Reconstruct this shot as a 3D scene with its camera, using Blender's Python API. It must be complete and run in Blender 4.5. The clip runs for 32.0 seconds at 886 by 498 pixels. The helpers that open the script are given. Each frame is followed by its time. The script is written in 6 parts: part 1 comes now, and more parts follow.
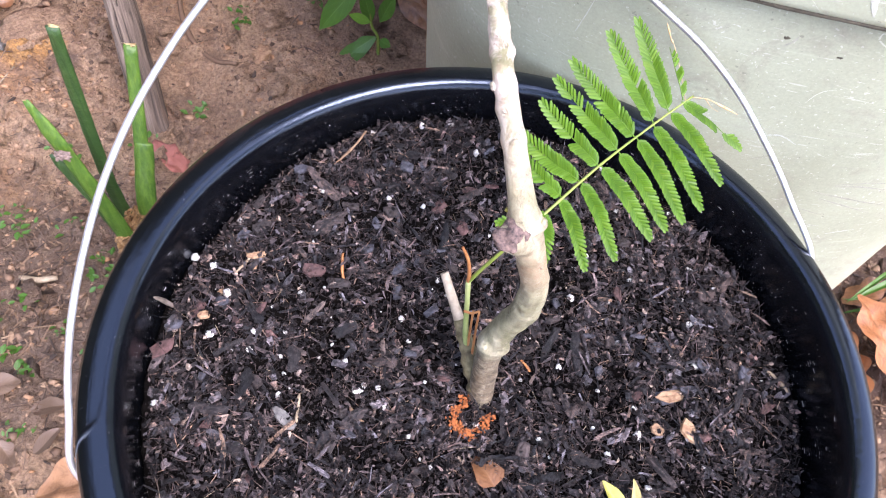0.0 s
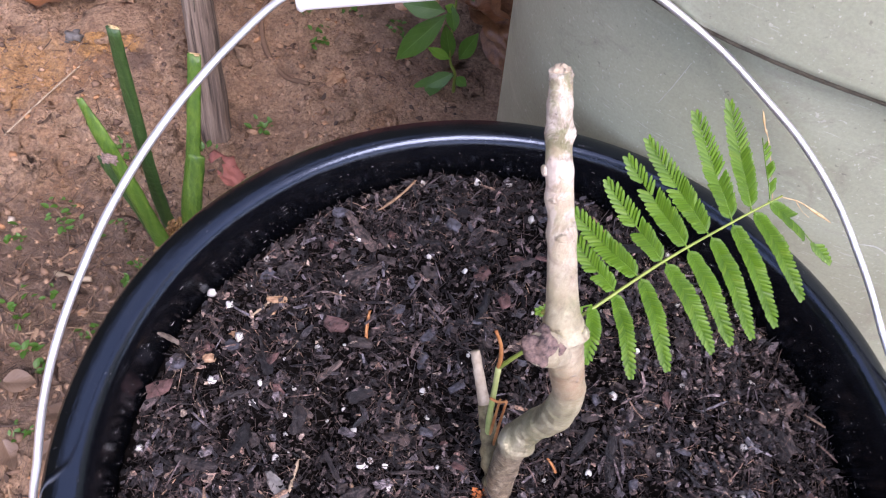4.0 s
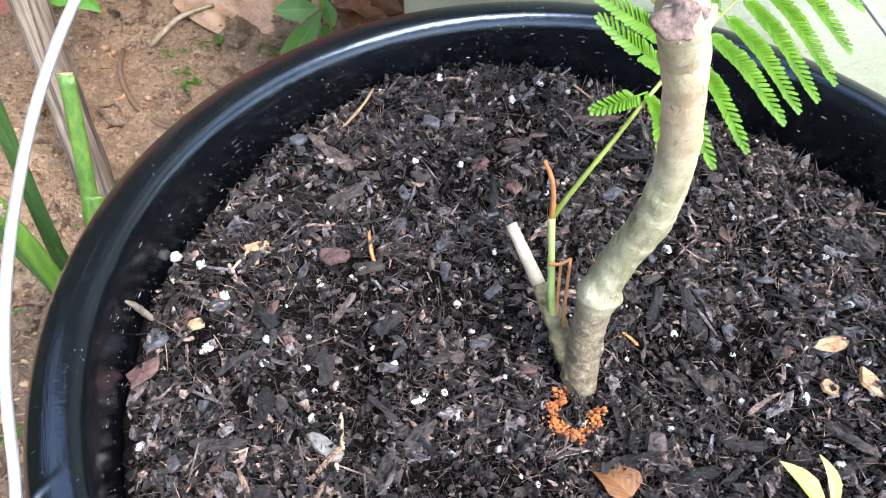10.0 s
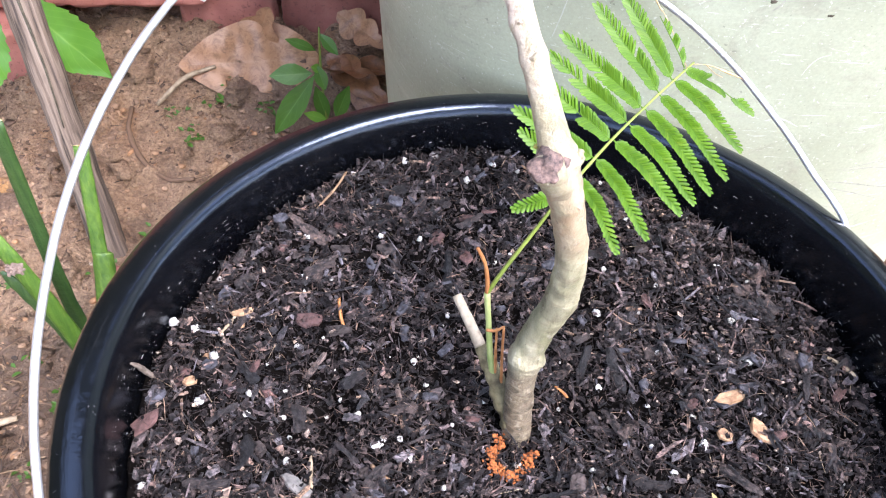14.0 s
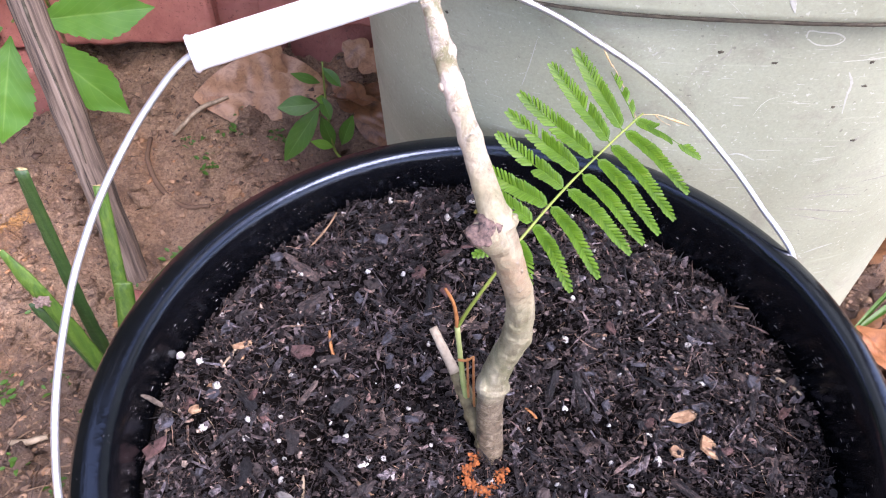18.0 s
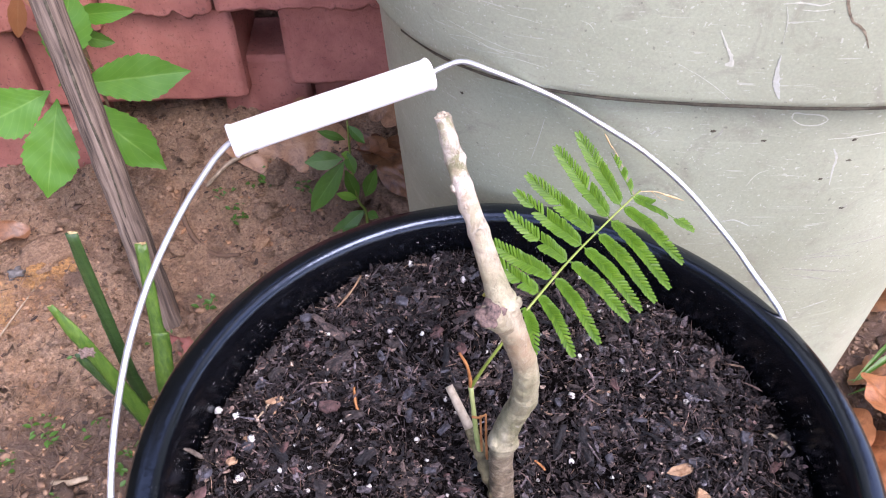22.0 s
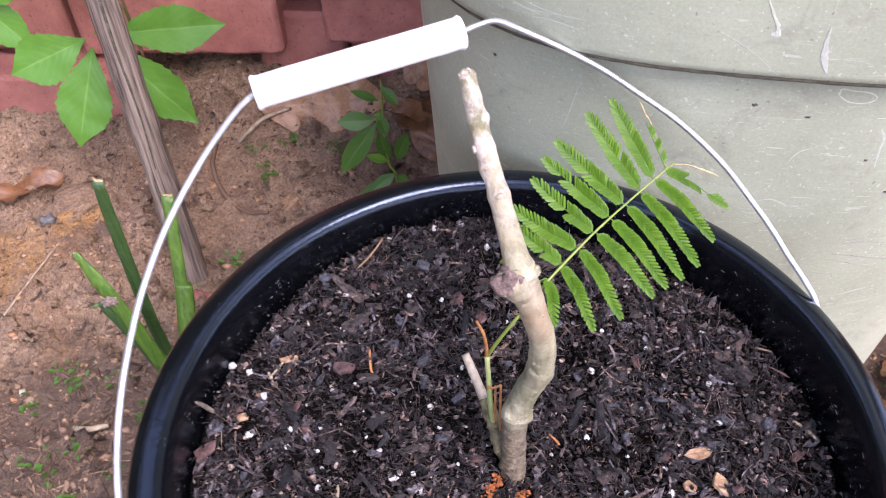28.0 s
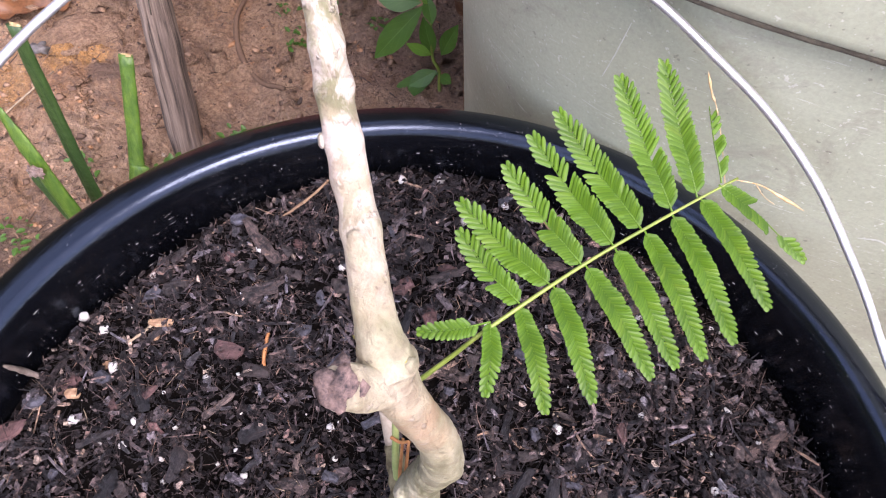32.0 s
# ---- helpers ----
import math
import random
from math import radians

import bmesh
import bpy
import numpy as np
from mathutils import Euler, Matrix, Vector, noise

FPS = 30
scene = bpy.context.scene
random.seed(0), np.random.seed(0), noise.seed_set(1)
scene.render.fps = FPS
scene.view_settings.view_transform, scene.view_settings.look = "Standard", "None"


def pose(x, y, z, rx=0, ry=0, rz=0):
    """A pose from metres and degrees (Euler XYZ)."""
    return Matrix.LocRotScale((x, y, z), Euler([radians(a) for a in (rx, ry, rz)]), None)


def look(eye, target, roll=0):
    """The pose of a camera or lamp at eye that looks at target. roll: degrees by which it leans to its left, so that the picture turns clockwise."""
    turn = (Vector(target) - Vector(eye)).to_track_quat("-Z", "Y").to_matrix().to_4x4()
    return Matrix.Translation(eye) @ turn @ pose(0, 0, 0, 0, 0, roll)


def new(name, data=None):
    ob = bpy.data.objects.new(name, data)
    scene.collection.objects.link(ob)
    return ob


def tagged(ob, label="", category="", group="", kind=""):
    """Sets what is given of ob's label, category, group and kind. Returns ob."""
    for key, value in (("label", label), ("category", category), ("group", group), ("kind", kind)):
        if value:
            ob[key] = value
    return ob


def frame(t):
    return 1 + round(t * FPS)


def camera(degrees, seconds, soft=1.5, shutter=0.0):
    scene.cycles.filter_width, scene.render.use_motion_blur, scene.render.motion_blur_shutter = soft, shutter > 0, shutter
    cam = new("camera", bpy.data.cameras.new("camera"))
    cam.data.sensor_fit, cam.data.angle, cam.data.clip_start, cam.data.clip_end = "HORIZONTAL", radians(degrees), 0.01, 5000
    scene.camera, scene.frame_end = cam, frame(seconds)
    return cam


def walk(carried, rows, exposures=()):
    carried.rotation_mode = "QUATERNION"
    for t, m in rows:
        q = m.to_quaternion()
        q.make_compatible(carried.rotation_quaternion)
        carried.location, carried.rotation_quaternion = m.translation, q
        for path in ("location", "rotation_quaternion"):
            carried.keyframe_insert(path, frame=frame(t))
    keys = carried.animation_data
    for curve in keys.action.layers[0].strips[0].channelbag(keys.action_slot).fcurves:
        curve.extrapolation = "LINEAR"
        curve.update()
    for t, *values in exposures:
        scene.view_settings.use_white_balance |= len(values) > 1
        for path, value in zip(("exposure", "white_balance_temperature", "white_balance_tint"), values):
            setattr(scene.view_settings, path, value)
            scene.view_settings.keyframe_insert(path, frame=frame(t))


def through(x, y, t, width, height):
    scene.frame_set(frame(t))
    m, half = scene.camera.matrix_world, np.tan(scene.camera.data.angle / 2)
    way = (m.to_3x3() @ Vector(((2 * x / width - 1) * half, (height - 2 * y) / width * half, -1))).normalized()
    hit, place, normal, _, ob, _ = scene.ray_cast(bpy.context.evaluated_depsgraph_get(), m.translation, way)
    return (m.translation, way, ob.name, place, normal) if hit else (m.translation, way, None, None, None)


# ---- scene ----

# ---- camera ----
# seconds, stops, kelvin, tint
EXPOSURES = [(0.0, 1.71, 6090, 25), (1.0, 1.36, 6190, 30), (3.2, 1.07, 6190, 31), (6.0, 1.77, 6190, 31), (7.0, 1.97, 6220, 18), (8.2, 2.12, 6120, 8), (12.0, 2.13, 6120, 8), (14.0, 1.94, 6140, 19), (17.0, 1.56, 6160, 30), (25.0, 1.29, 6140, 30), (28.0, 1.31, 6140, 30), (29.0, 1.09, 6220, 29), (30.0, 1.38, 6360, 30), (32.0, 1.41, 6360, 31)]
cam = camera(55.32, 32.0, soft=1.1, shutter=0.5)
# seconds, place, turn
ROWS = [
    (0.0, -0.0277, -0.1486, 0.5808, 31.99, -4.73, 6.84),
    (0.5, -0.0307, -0.1457, 0.5849, 32.41, -5.14, 6.98),
    (1.0, -0.0157, -0.1339, 0.6076, 32.19, -5.78, 9.76),
    (1.5, -0.0038, -0.1280, 0.6144, 31.88, -7.18, 14.71),
    (2.0, -0.0030, -0.1174, 0.5996, 31.61, -6.83, 17.17),
    (2.5, 0.0080, -0.1116, 0.5911, 31.84, -5.71, 17.54),
    (3.0, -0.0023, -0.1141, 0.5886, 32.27, -5.41, 17.72),
    (3.5, -0.0137, -0.1118, 0.5738, 32.50, -5.50, 17.44),
    (5.5, -0.0510, -0.1374, 0.5289, 37.74, -5.30, 7.38),
    (6.0, -0.0666, -0.1492, 0.5096, 39.34, -5.38, 5.21),
    (6.5, -0.0792, -0.1615, 0.4866, 39.97, -4.85, 4.02),
    (7.0, -0.0863, -0.1567, 0.4647, 39.69, -4.27, 3.02),
    (7.5, -0.0871, -0.1475, 0.4547, 39.63, -3.87, 1.85),
    (8.0, -0.0851, -0.1437, 0.4550, 40.01, -3.36, 0.49),
    (8.5, -0.0734, -0.1469, 0.4591, 40.25, -2.74, -0.68),
    (9.0, -0.0630, -0.1477, 0.4619, 40.41, -2.37, -1.28),
    (9.5, -0.0571, -0.1473, 0.4659, 40.57, -2.19, -1.41),
    (10.0, -0.0581, -0.1472, 0.4686, 40.69, -2.17, -1.44),
    (10.5, -0.0522, -0.1495, 0.4769, 40.79, -1.79, -1.75),
    (11.0, -0.0468, -0.1531, 0.4810, 40.75, -1.62, -1.98),
    (11.5, -0.0431, -0.1582, 0.4864, 41.01, -1.55, -1.98),
    (12.0, -0.0440, -0.1614, 0.4919, 41.27, -1.71, -1.82),
    (12.5, -0.0467, -0.1620, 0.4927, 41.33, -2.00, -1.52),
    (13.0, -0.0422, -0.1600, 0.4998, 41.14, -1.61, -1.39),
    (13.5, -0.0434, -0.1664, 0.5065, 41.95, -2.01, -1.39),
    (14.0, -0.0410, -0.1687, 0.5182, 42.46, -1.83, -1.17),
    (14.5, -0.0427, -0.1720, 0.5192, 42.74, -1.64, -0.88),
    (16.5, -0.0232, -0.1800, 0.5495, 42.60, -0.01, -0.93),
    (17.0, -0.0227, -0.1833, 0.5565, 42.65, 0.11, -0.82),
    (17.5, -0.0239, -0.1844, 0.5577, 42.81, 0.28, -0.78),
    (18.0, -0.0205, -0.1814, 0.5547, 42.55, 0.29, -0.80),
    (18.5, -0.0182, -0.1834, 0.5594, 42.62, 0.58, -0.70),
    (19.0, -0.0151, -0.1850, 0.5643, 43.03, 0.89, -0.45),
    (19.5, -0.0194, -0.1855, 0.5710, 43.31, 0.93, -0.06),
    (20.0, -0.0211, -0.1890, 0.5757, 43.68, 1.00, 0.34),
    (20.5, -0.0215, -0.1926, 0.5791, 44.04, 0.95, 0.45),
    (21.0, -0.0194, -0.1935, 0.5801, 44.16, 1.12, 0.33),
    (21.5, -0.0152, -0.1894, 0.5872, 44.28, 1.37, 0.16),
    (22.0, -0.0169, -0.1923, 0.5915, 44.52, 1.46, 0.19),
    (22.5, -0.0143, -0.1929, 0.5933, 44.69, 1.70, 0.23),
    (23.0, -0.0120, -0.1902, 0.5918, 44.54, 1.92, 0.27),
    (23.5, -0.0102, -0.1893, 0.5890, 43.79, 1.96, 0.52),
    (24.0, -0.0113, -0.1902, 0.5877, 43.04, 1.67, 0.96),
    (24.5, -0.0157, -0.1871, 0.5853, 42.81, 1.51, 1.35),
    (25.0, -0.0146, -0.1841, 0.5817, 42.73, 1.50, 1.43),
    (25.5, -0.0150, -0.1836, 0.5803, 42.68, 1.20, 1.65),
    (27.5, -0.0217, -0.1929, 0.5975, 43.03, 0.61, 2.79),
    (28.0, -0.0116, -0.1868, 0.5830, 42.51, 1.19, 3.85),
    (28.5, 0.0105, -0.1559, 0.5716, 40.89, 0.98, 6.21),
    (29.0, 0.0256, -0.1173, 0.5444, 38.79, 0.05, 9.59),
    (29.5, 0.0259, -0.0910, 0.5100, 36.30, -1.19, 13.57),
    (30.0, 0.0244, -0.0689, 0.4970, 34.79, -1.77, 16.28),
    (30.5, 0.0298, -0.0608, 0.4944, 34.25, -2.04, 17.85),
    (31.0, 0.0290, -0.0581, 0.4966, 33.74, -2.03, 18.57),
    (31.5, 0.0258, -0.0635, 0.5040, 34.01, -1.78, 17.93),
    (32.0, 0.0244, -0.0705, 0.5162, 34.10, -1.54, 16.56),
]
walk(cam, [(t, pose(x, y, z, rx, ry, rz)) for t, x, y, z, rx, ry, rz in ROWS], EXPOSURES)

# ---- world and light: a bright overcast day, the light coming from above and from the right ----
SUN_EL, SUN_AZ = 51.0, 137.0
world = bpy.data.worlds.new("world")
scene.world = world
world.use_nodes = True
wn = world.node_tree
wn.nodes.clear()
sky = wn.nodes.new("ShaderNodeTexSky")
sky.sky_type = "NISHITA"
sky.sun_disc = False
sky.sun_elevation, sky.sun_rotation = radians(SUN_EL), radians(SUN_AZ)
sky.air_density, sky.dust_density, sky.ozone_density = 1.0, 1.8, 1.0
bg = wn.nodes.new("ShaderNodeBackground")
bg.inputs["Strength"].default_value = 0.15
world_out = wn.nodes.new("ShaderNodeOutputWorld")
cloud = wn.nodes.new("ShaderNodeBackground")
cloud.inputs["Color"].default_value, cloud.inputs["Strength"].default_value = (0.82, 0.90, 1.0, 1.0), 0.40
both = wn.nodes.new("ShaderNodeAddShader")
wn.links.new(sky.outputs[0], bg.inputs[0])
wn.links.new(bg.outputs[0], both.inputs[0])
wn.links.new(cloud.outputs[0], both.inputs[1])
wn.links.new(both.outputs[0], world_out.inputs[0])
sun_data = bpy.data.lights.new("sun", "SUN")
sun_data.energy, sun_data.angle, sun_data.color = 2.2, radians(34), (1.0, 0.955, 0.89)
sun = new("sun", sun_data)
el, az = radians(SUN_EL), radians(SUN_AZ)
sun.matrix_world = look((5 * math.sin(az) * math.cos(el), 5 * math.cos(az) * math.cos(el), 5 * math.sin(el)), (0, 0, 0))


# ---- materials ----
class Nodes:
    """A small hand for building one material."""

    def __init__(self, name):
        self.mat = bpy.data.materials.new(name)
        self.mat.use_nodes = True
        self.tree = self.mat.node_tree
        self.bsdf = self.tree.nodes["Principled BSDF"]
        self.coord = self.tree.nodes.new("ShaderNodeTexCoord").outputs["Object"]

    def add(self, kind, **sockets):
        node = self.tree.nodes.new(kind)
        for key, value in sockets.items():
            self.put(node.inputs[key.replace("_", " ")], value)
        return node

    def put(self, socket, value):
        if isinstance(value, bpy.types.NodeSocket):
            self.tree.links.new(value, socket)
        else:
            socket.default_value = value

    def noise(self, scale, detail=4.0, rough=0.6, where=None, distortion=0.0):
        return self.add("ShaderNodeTexNoise", Vector=where or self.coord, Scale=scale, Detail=detail, Roughness=rough, Distortion=distortion).outputs["Fac"]

    def ramp(self, fac, *stops):
        node = self.add("ShaderNodeValToRGB", Fac=fac)
        ramp = node.color_ramp
        while len(ramp.elements) < len(stops):
            ramp.elements.new(0.5)
        for e, (p, c) in zip(ramp.elements, stops):
            e.position = p
            e.color = (*c, 1) if len(c) == 3 else c
        return node.outputs["Color"]

    def mix(self, fac, a, b, kind="MIX"):
        node = self.tree.nodes.new("ShaderNodeMix")
        node.data_type, node.blend_type = "RGBA", kind
        self.put(node.inputs[0], fac)
        self.put(node.inputs[6], a if not isinstance(a, tuple) else (*a, 1))
        self.put(node.inputs[7], b if not isinstance(b, tuple) else (*b, 1))
        return node.outputs[2]

    def math(self, kind, a, b=0.5):
        node = self.tree.nodes.new("ShaderNodeMath")
        node.operation = kind
        self.put(node.inputs[0], a)
        self.put(node.inputs[1], b)
        return node.outputs[0]

    def stretch(self, x, y, z):
        return self.add("ShaderNodeMapping", Vector=self.coord, Scale=(x, y, z)).outputs[0]

    def island(self):
        return self.tree.nodes.new("ShaderNodeNewGeometry").outputs["Random Per Island"]

    def each(self):
        return self.tree.nodes.new("ShaderNodeObjectInfo").outputs["Random"]

    def uv(self):
        node = self.add("ShaderNodeSeparateXYZ", Vector=self.tree.nodes.new("ShaderNodeUVMap").outputs[0])
        return node.outputs[0], node.outputs[1]

    def done(self, colour, rough=0.6, bump=None, depth=0.001, strength=0.6, **more):
        self.put(self.bsdf.inputs["Base Color"], colour if not isinstance(colour, tuple) else (*colour, 1))
        self.put(self.bsdf.inputs["Roughness"], rough)
        for key, value in more.items():
            self.put(self.bsdf.inputs[key.replace("_", " ")], value)
        if bump is not None:
            node = self.add("ShaderNodeBump", Height=bump, Distance=depth, Strength=strength)
            self.tree.links.new(node.outputs[0], self.bsdf.inputs["Normal"])
        return self.mat


def plastic_black():
    m = Nodes("black_plastic")
    xyz = m.add("ShaderNodeSeparateXYZ", Vector=m.coord)
    turn = m.math("ARCTAN2", xyz.outputs[1], xyz.outputs[0])
    reach = m.math("SQRT", m.math("ADD", m.math("MULTIPLY", xyz.outputs[0], xyz.outputs[0]), m.math("MULTIPLY", xyz.outputs[1], xyz.outputs[1])), 0)
    round_it = m.add("ShaderNodeCombineXYZ", X=m.math("MULTIPLY", reach, 900.0), Y=m.math("MULTIPLY", turn, 7.0), Z=m.math("MULTIPLY", xyz.outputs[2], 700.0)).outputs[0]
    scrape = m.noise(1.0, 5, 0.7, round_it, 0.5)
    dust = m.ramp(m.noise(900, 2, 0.5), (0.68, (0.0, 0.0, 0.0)), (0.76, (1, 1, 1)))
    patches = m.ramp(m.noise(22, 5, 0.65), (0.42, (0, 0, 0)), (0.72, (1, 1, 1)))
    smear = m.ramp(m.noise(35, 6, 0.75, None, 1.0), (0.52, (0, 0, 0)), (0.72, (1, 1, 1)))
    line = m.ramp(scrape, (0.58, (0, 0, 0)), (0.70, (1, 1, 1)))
    grime = m.math("MULTIPLY", m.math("MULTIPLY", dust, patches), 0.8)
    veil = m.math("ADD", m.math("MULTIPLY", m.math("MULTIPLY", line, patches), 0.15), m.math("MULTIPLY", smear, 0.014))
    colour = m.mix(m.math("ADD", veil, grime), (0.0016, 0.0018, 0.0026), (0.15, 0.15, 0.155))
    rough = m.math("ADD", m.math("ADD", m.math("MULTIPLY", scrape, 0.12), m.math("MULTIPLY", smear, 0.13)), 0.06)
    return m.done(colour, rough, m.math("ADD", m.noise(120, 3), m.math("MULTIPLY", scrape, 0.6)), 0.0003, 0.45, Specular_IOR_Level=0.64, Specular_Tint=(0.62, 0.76, 1.0, 1.0))


def tub_plastic():
    m = Nodes("weathered_pale_plastic")
    tone = m.ramp(m.noise(9, 6, 0.6), (0.3, (0.255, 0.278, 0.194)), (0.62, (0.360, 0.388, 0.286)))
    mottled = m.mix(m.math("MULTIPLY", m.noise(60, 5, 0.7), 0.5), tone, (0.320, 0.346, 0.258))
    streak = m.ramp(m.noise(26, 6, 0.7, m.stretch(0.35, 0.35, 3.2), 1.2), (0.60, (0, 0, 0)), (0.72, (1, 1, 1)))
    worn = m.mix(m.math("MULTIPLY", streak, 0.40), mottled, (0.47, 0.49, 0.39))
    speck = m.ramp(m.noise(520, 2, 0.5), (0.66, (0, 0, 0)), (0.72, (1, 1, 1)))
    fleck = m.mix(m.math("MULTIPLY", speck, 0.45), worn, (0.62, 0.62, 0.56))
    dark = m.ramp(m.noise(30, 6, 0.8, None, 0.8), (0.54, (0, 0, 0)), (0.74, (1, 1, 1)))
    stain = m.mix(m.math("MULTIPLY", dark, 0.65), fleck, (0.19, 0.18, 0.145))
    wipe = m.ramp(m.noise(55, 6, 0.75, m.stretch(0.5, 0.5, 2.2), 1.5), (0.34, (1, 1, 1)), (0.46, (0, 0, 0)))
    stain = m.mix(m.math("MULTIPLY", wipe, 0.30), stain, (0.25, 0.25, 0.20))
    hair = m.ramp(m.noise(130, 3, 0.5, m.stretch(0.25, 0.25, 2.5), 2.5), (0.66, (0, 0, 0)), (0.70, (1, 1, 1)))
    colour = m.mix(m.math("MULTIPLY", hair, 0.35), stain, (0.60, 0.60, 0.54))
    dot = m.ramp(m.noise(360, 2, 0.5), (0.71, (0, 0, 0)), (0.75, (1, 1, 1)))
    colour = m.mix(m.math("MULTIPLY", dot, 0.55), colour, (0.12, 0.115, 0.09))
    colour = m.mix(0.35, colour, m.mix(m.noise(700, 3, 0.7), (0.35, 0.35, 0.35), (1.6, 1.6, 1.6)), "MULTIPLY")
    return m.done(colour, m.math("ADD", m.math("MULTIPLY", m.noise(40), 0.3), 0.38), m.noise(170, 4), 0.0005, 0.35)


def clay_ground():
    m = Nodes("clay_soil")
    base = m.ramp(m.math("ADD", m.math("MULTIPLY", m.noise(7, 7, 0.68), 0.5), m.math("MULTIPLY", m.noise(38, 5, 0.7, None, 0.5), 0.5)), (0.34, (0.235, 0.142, 0.086)), (0.48, (0.50, 0.318, 0.190)), (0.66, (0.70, 0.48, 0.300)))
    rust = m.ramp(m.noise(11, 5, 0.6, None, 0.4), (0.54, (0, 0, 0)), (0.66, (1, 1, 1)))
    tint = m.mix(m.math("MULTIPLY", rust, 0.65), base, (0.44, 0.215, 0.085))
    ash = m.ramp(m.noise(24, 6, 0.7, None, 0.8), (0.56, (0, 0, 0)), (0.68, (1, 1, 1)))
    tint = m.mix(m.math("MULTIPLY", ash, 0.6), tint, (0.13, 0.095, 0.085))
    here = m.add("ShaderNodeSeparateXYZ", Vector=m.coord)
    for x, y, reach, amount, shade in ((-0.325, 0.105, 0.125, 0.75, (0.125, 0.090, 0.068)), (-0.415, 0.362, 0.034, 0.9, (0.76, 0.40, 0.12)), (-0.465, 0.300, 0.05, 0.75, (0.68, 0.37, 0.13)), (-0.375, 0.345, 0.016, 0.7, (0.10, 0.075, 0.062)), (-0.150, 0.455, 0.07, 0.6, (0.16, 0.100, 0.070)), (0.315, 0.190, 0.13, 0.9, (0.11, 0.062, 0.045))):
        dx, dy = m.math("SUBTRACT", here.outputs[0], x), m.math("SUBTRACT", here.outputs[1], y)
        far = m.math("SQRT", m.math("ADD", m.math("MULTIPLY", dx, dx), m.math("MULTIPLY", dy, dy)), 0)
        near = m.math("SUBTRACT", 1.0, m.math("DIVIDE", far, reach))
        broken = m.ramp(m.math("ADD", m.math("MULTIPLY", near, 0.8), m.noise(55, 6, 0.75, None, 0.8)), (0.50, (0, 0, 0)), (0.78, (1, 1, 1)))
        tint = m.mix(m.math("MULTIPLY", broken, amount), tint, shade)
    fleck = m.ramp(m.noise(190, 5, 0.75, None, 0.6), (0.58, (0, 0, 0)), (0.68, (1, 1, 1)))
    tint = m.mix(m.math("MULTIPLY", fleck, 0.55), tint, (0.62, 0.43, 0.27))
    grain = m.noise(330, 4, 0.75)
    colour = m.mix(m.ramp(grain, (0.36, (0.75, 0.75, 0.75)), (0.66, (0, 0, 0))), tint, (0.135, 0.080, 0.054))
    pale = m.ramp(m.noise(520, 2), (0.69, (0, 0, 0)), (0.74, (1, 1, 1)))
    colour = m.mix(m.math("MULTIPLY", pale, 0.7), colour, (0.52, 0.40, 0.28))
    height = m.math("ADD", m.noise(150, 6, 0.72), m.math("MULTIPLY", grain, 0.5))
    return m.done(colour, 0.9, height, 0.010, 1.0)


def islands(name, stops, rough=0.7, grain=500, depth=0.0006, spread=0.5, spec=0.4):
    m = Nodes(name)
    colour = m.ramp(m.island(), *stops)
    shade = m.mix(spread, colour, m.mix(m.noise(grain, 4, 0.7), (0.15, 0.15, 0.15), (1.0, 1.0, 1.0)), "MULTIPLY")
    return m.done(shade, rough, m.noise(grain * 1.6, 4, 0.7), depth, 0.8, Specular_IOR_Level=spec)


def bits(name, stops, rough=0.5, spec=0.4, grain=1.0, each=False):
    """Loose bits of bark: a colour for each bit, streaked along its grain."""
    m = Nodes(name)
    u, v = m.uv()
    where = m.add("ShaderNodeCombineXYZ", X=m.math("MULTIPLY", u, 0.35), Y=m.math("MULTIPLY", v, 2.6), Z=0.0).outputs[0]
    streak = m.noise(grain, 5, 0.7, where, 0.4)
    colour = m.ramp(m.each() if each else m.island(), *stops)
    colour = m.mix(0.85, colour, m.ramp(streak, (0.32, (0.16, 0.15, 0.15)), (0.48, (0.75, 0.74, 0.74)), (0.66, (2.0, 1.95, 1.9))), "MULTIPLY")
    dirt = m.ramp(m.noise(430, 6, 0.78, None, 0.5), (0.45, (1, 1, 1)), (0.55, (0, 0, 0)))
    clump = m.ramp(m.noise(95, 5, 0.7), (0.40, (1, 1, 1)), (0.58, (0.45, 0.45, 0.45)))
    colour = m.mix(m.math("MULTIPLY", m.math("MULTIPLY", dirt, clump), 0.92), colour, (0.0062, 0.0050, 0.0050))
    gloss = m.math("ADD", m.math("MULTIPLY", m.noise(420, 4, 0.7), 0.50), rough - 0.22)
    relief = m.math("ADD", streak, m.math("MULTIPLY", m.noise(900, 4, 0.75), 0.9))
    return m.done(colour, gloss, relief, 0.0011, 1.0, Specular_IOR_Level=spec, Specular_Tint=(0.86, 0.93, 1.0, 1.0))


def plain(name, a, b, scale, rough=0.6, bump_scale=None, depth=0.0005, strength=0.5, by_object=0.0, **more):
    m = Nodes(name)
    colour = m.mix(m.ramp(m.noise(scale, 5, 0.65), (0.35, (0, 0, 0)), (0.65, (1, 1, 1))), a, b)
    if by_object:
        dim = m.math("ADD", m.math("MULTIPLY", m.each(), by_object), 1.0 - by_object)
        colour = m.mix(1.0, colour, m.add("ShaderNodeCombineColor", Red=dim, Green=dim, Blue=dim).outputs[0], "MULTIPLY")
    return m.done(colour, rough, m.noise(bump_scale or scale * 6, 5, 0.7), depth, strength, **more)


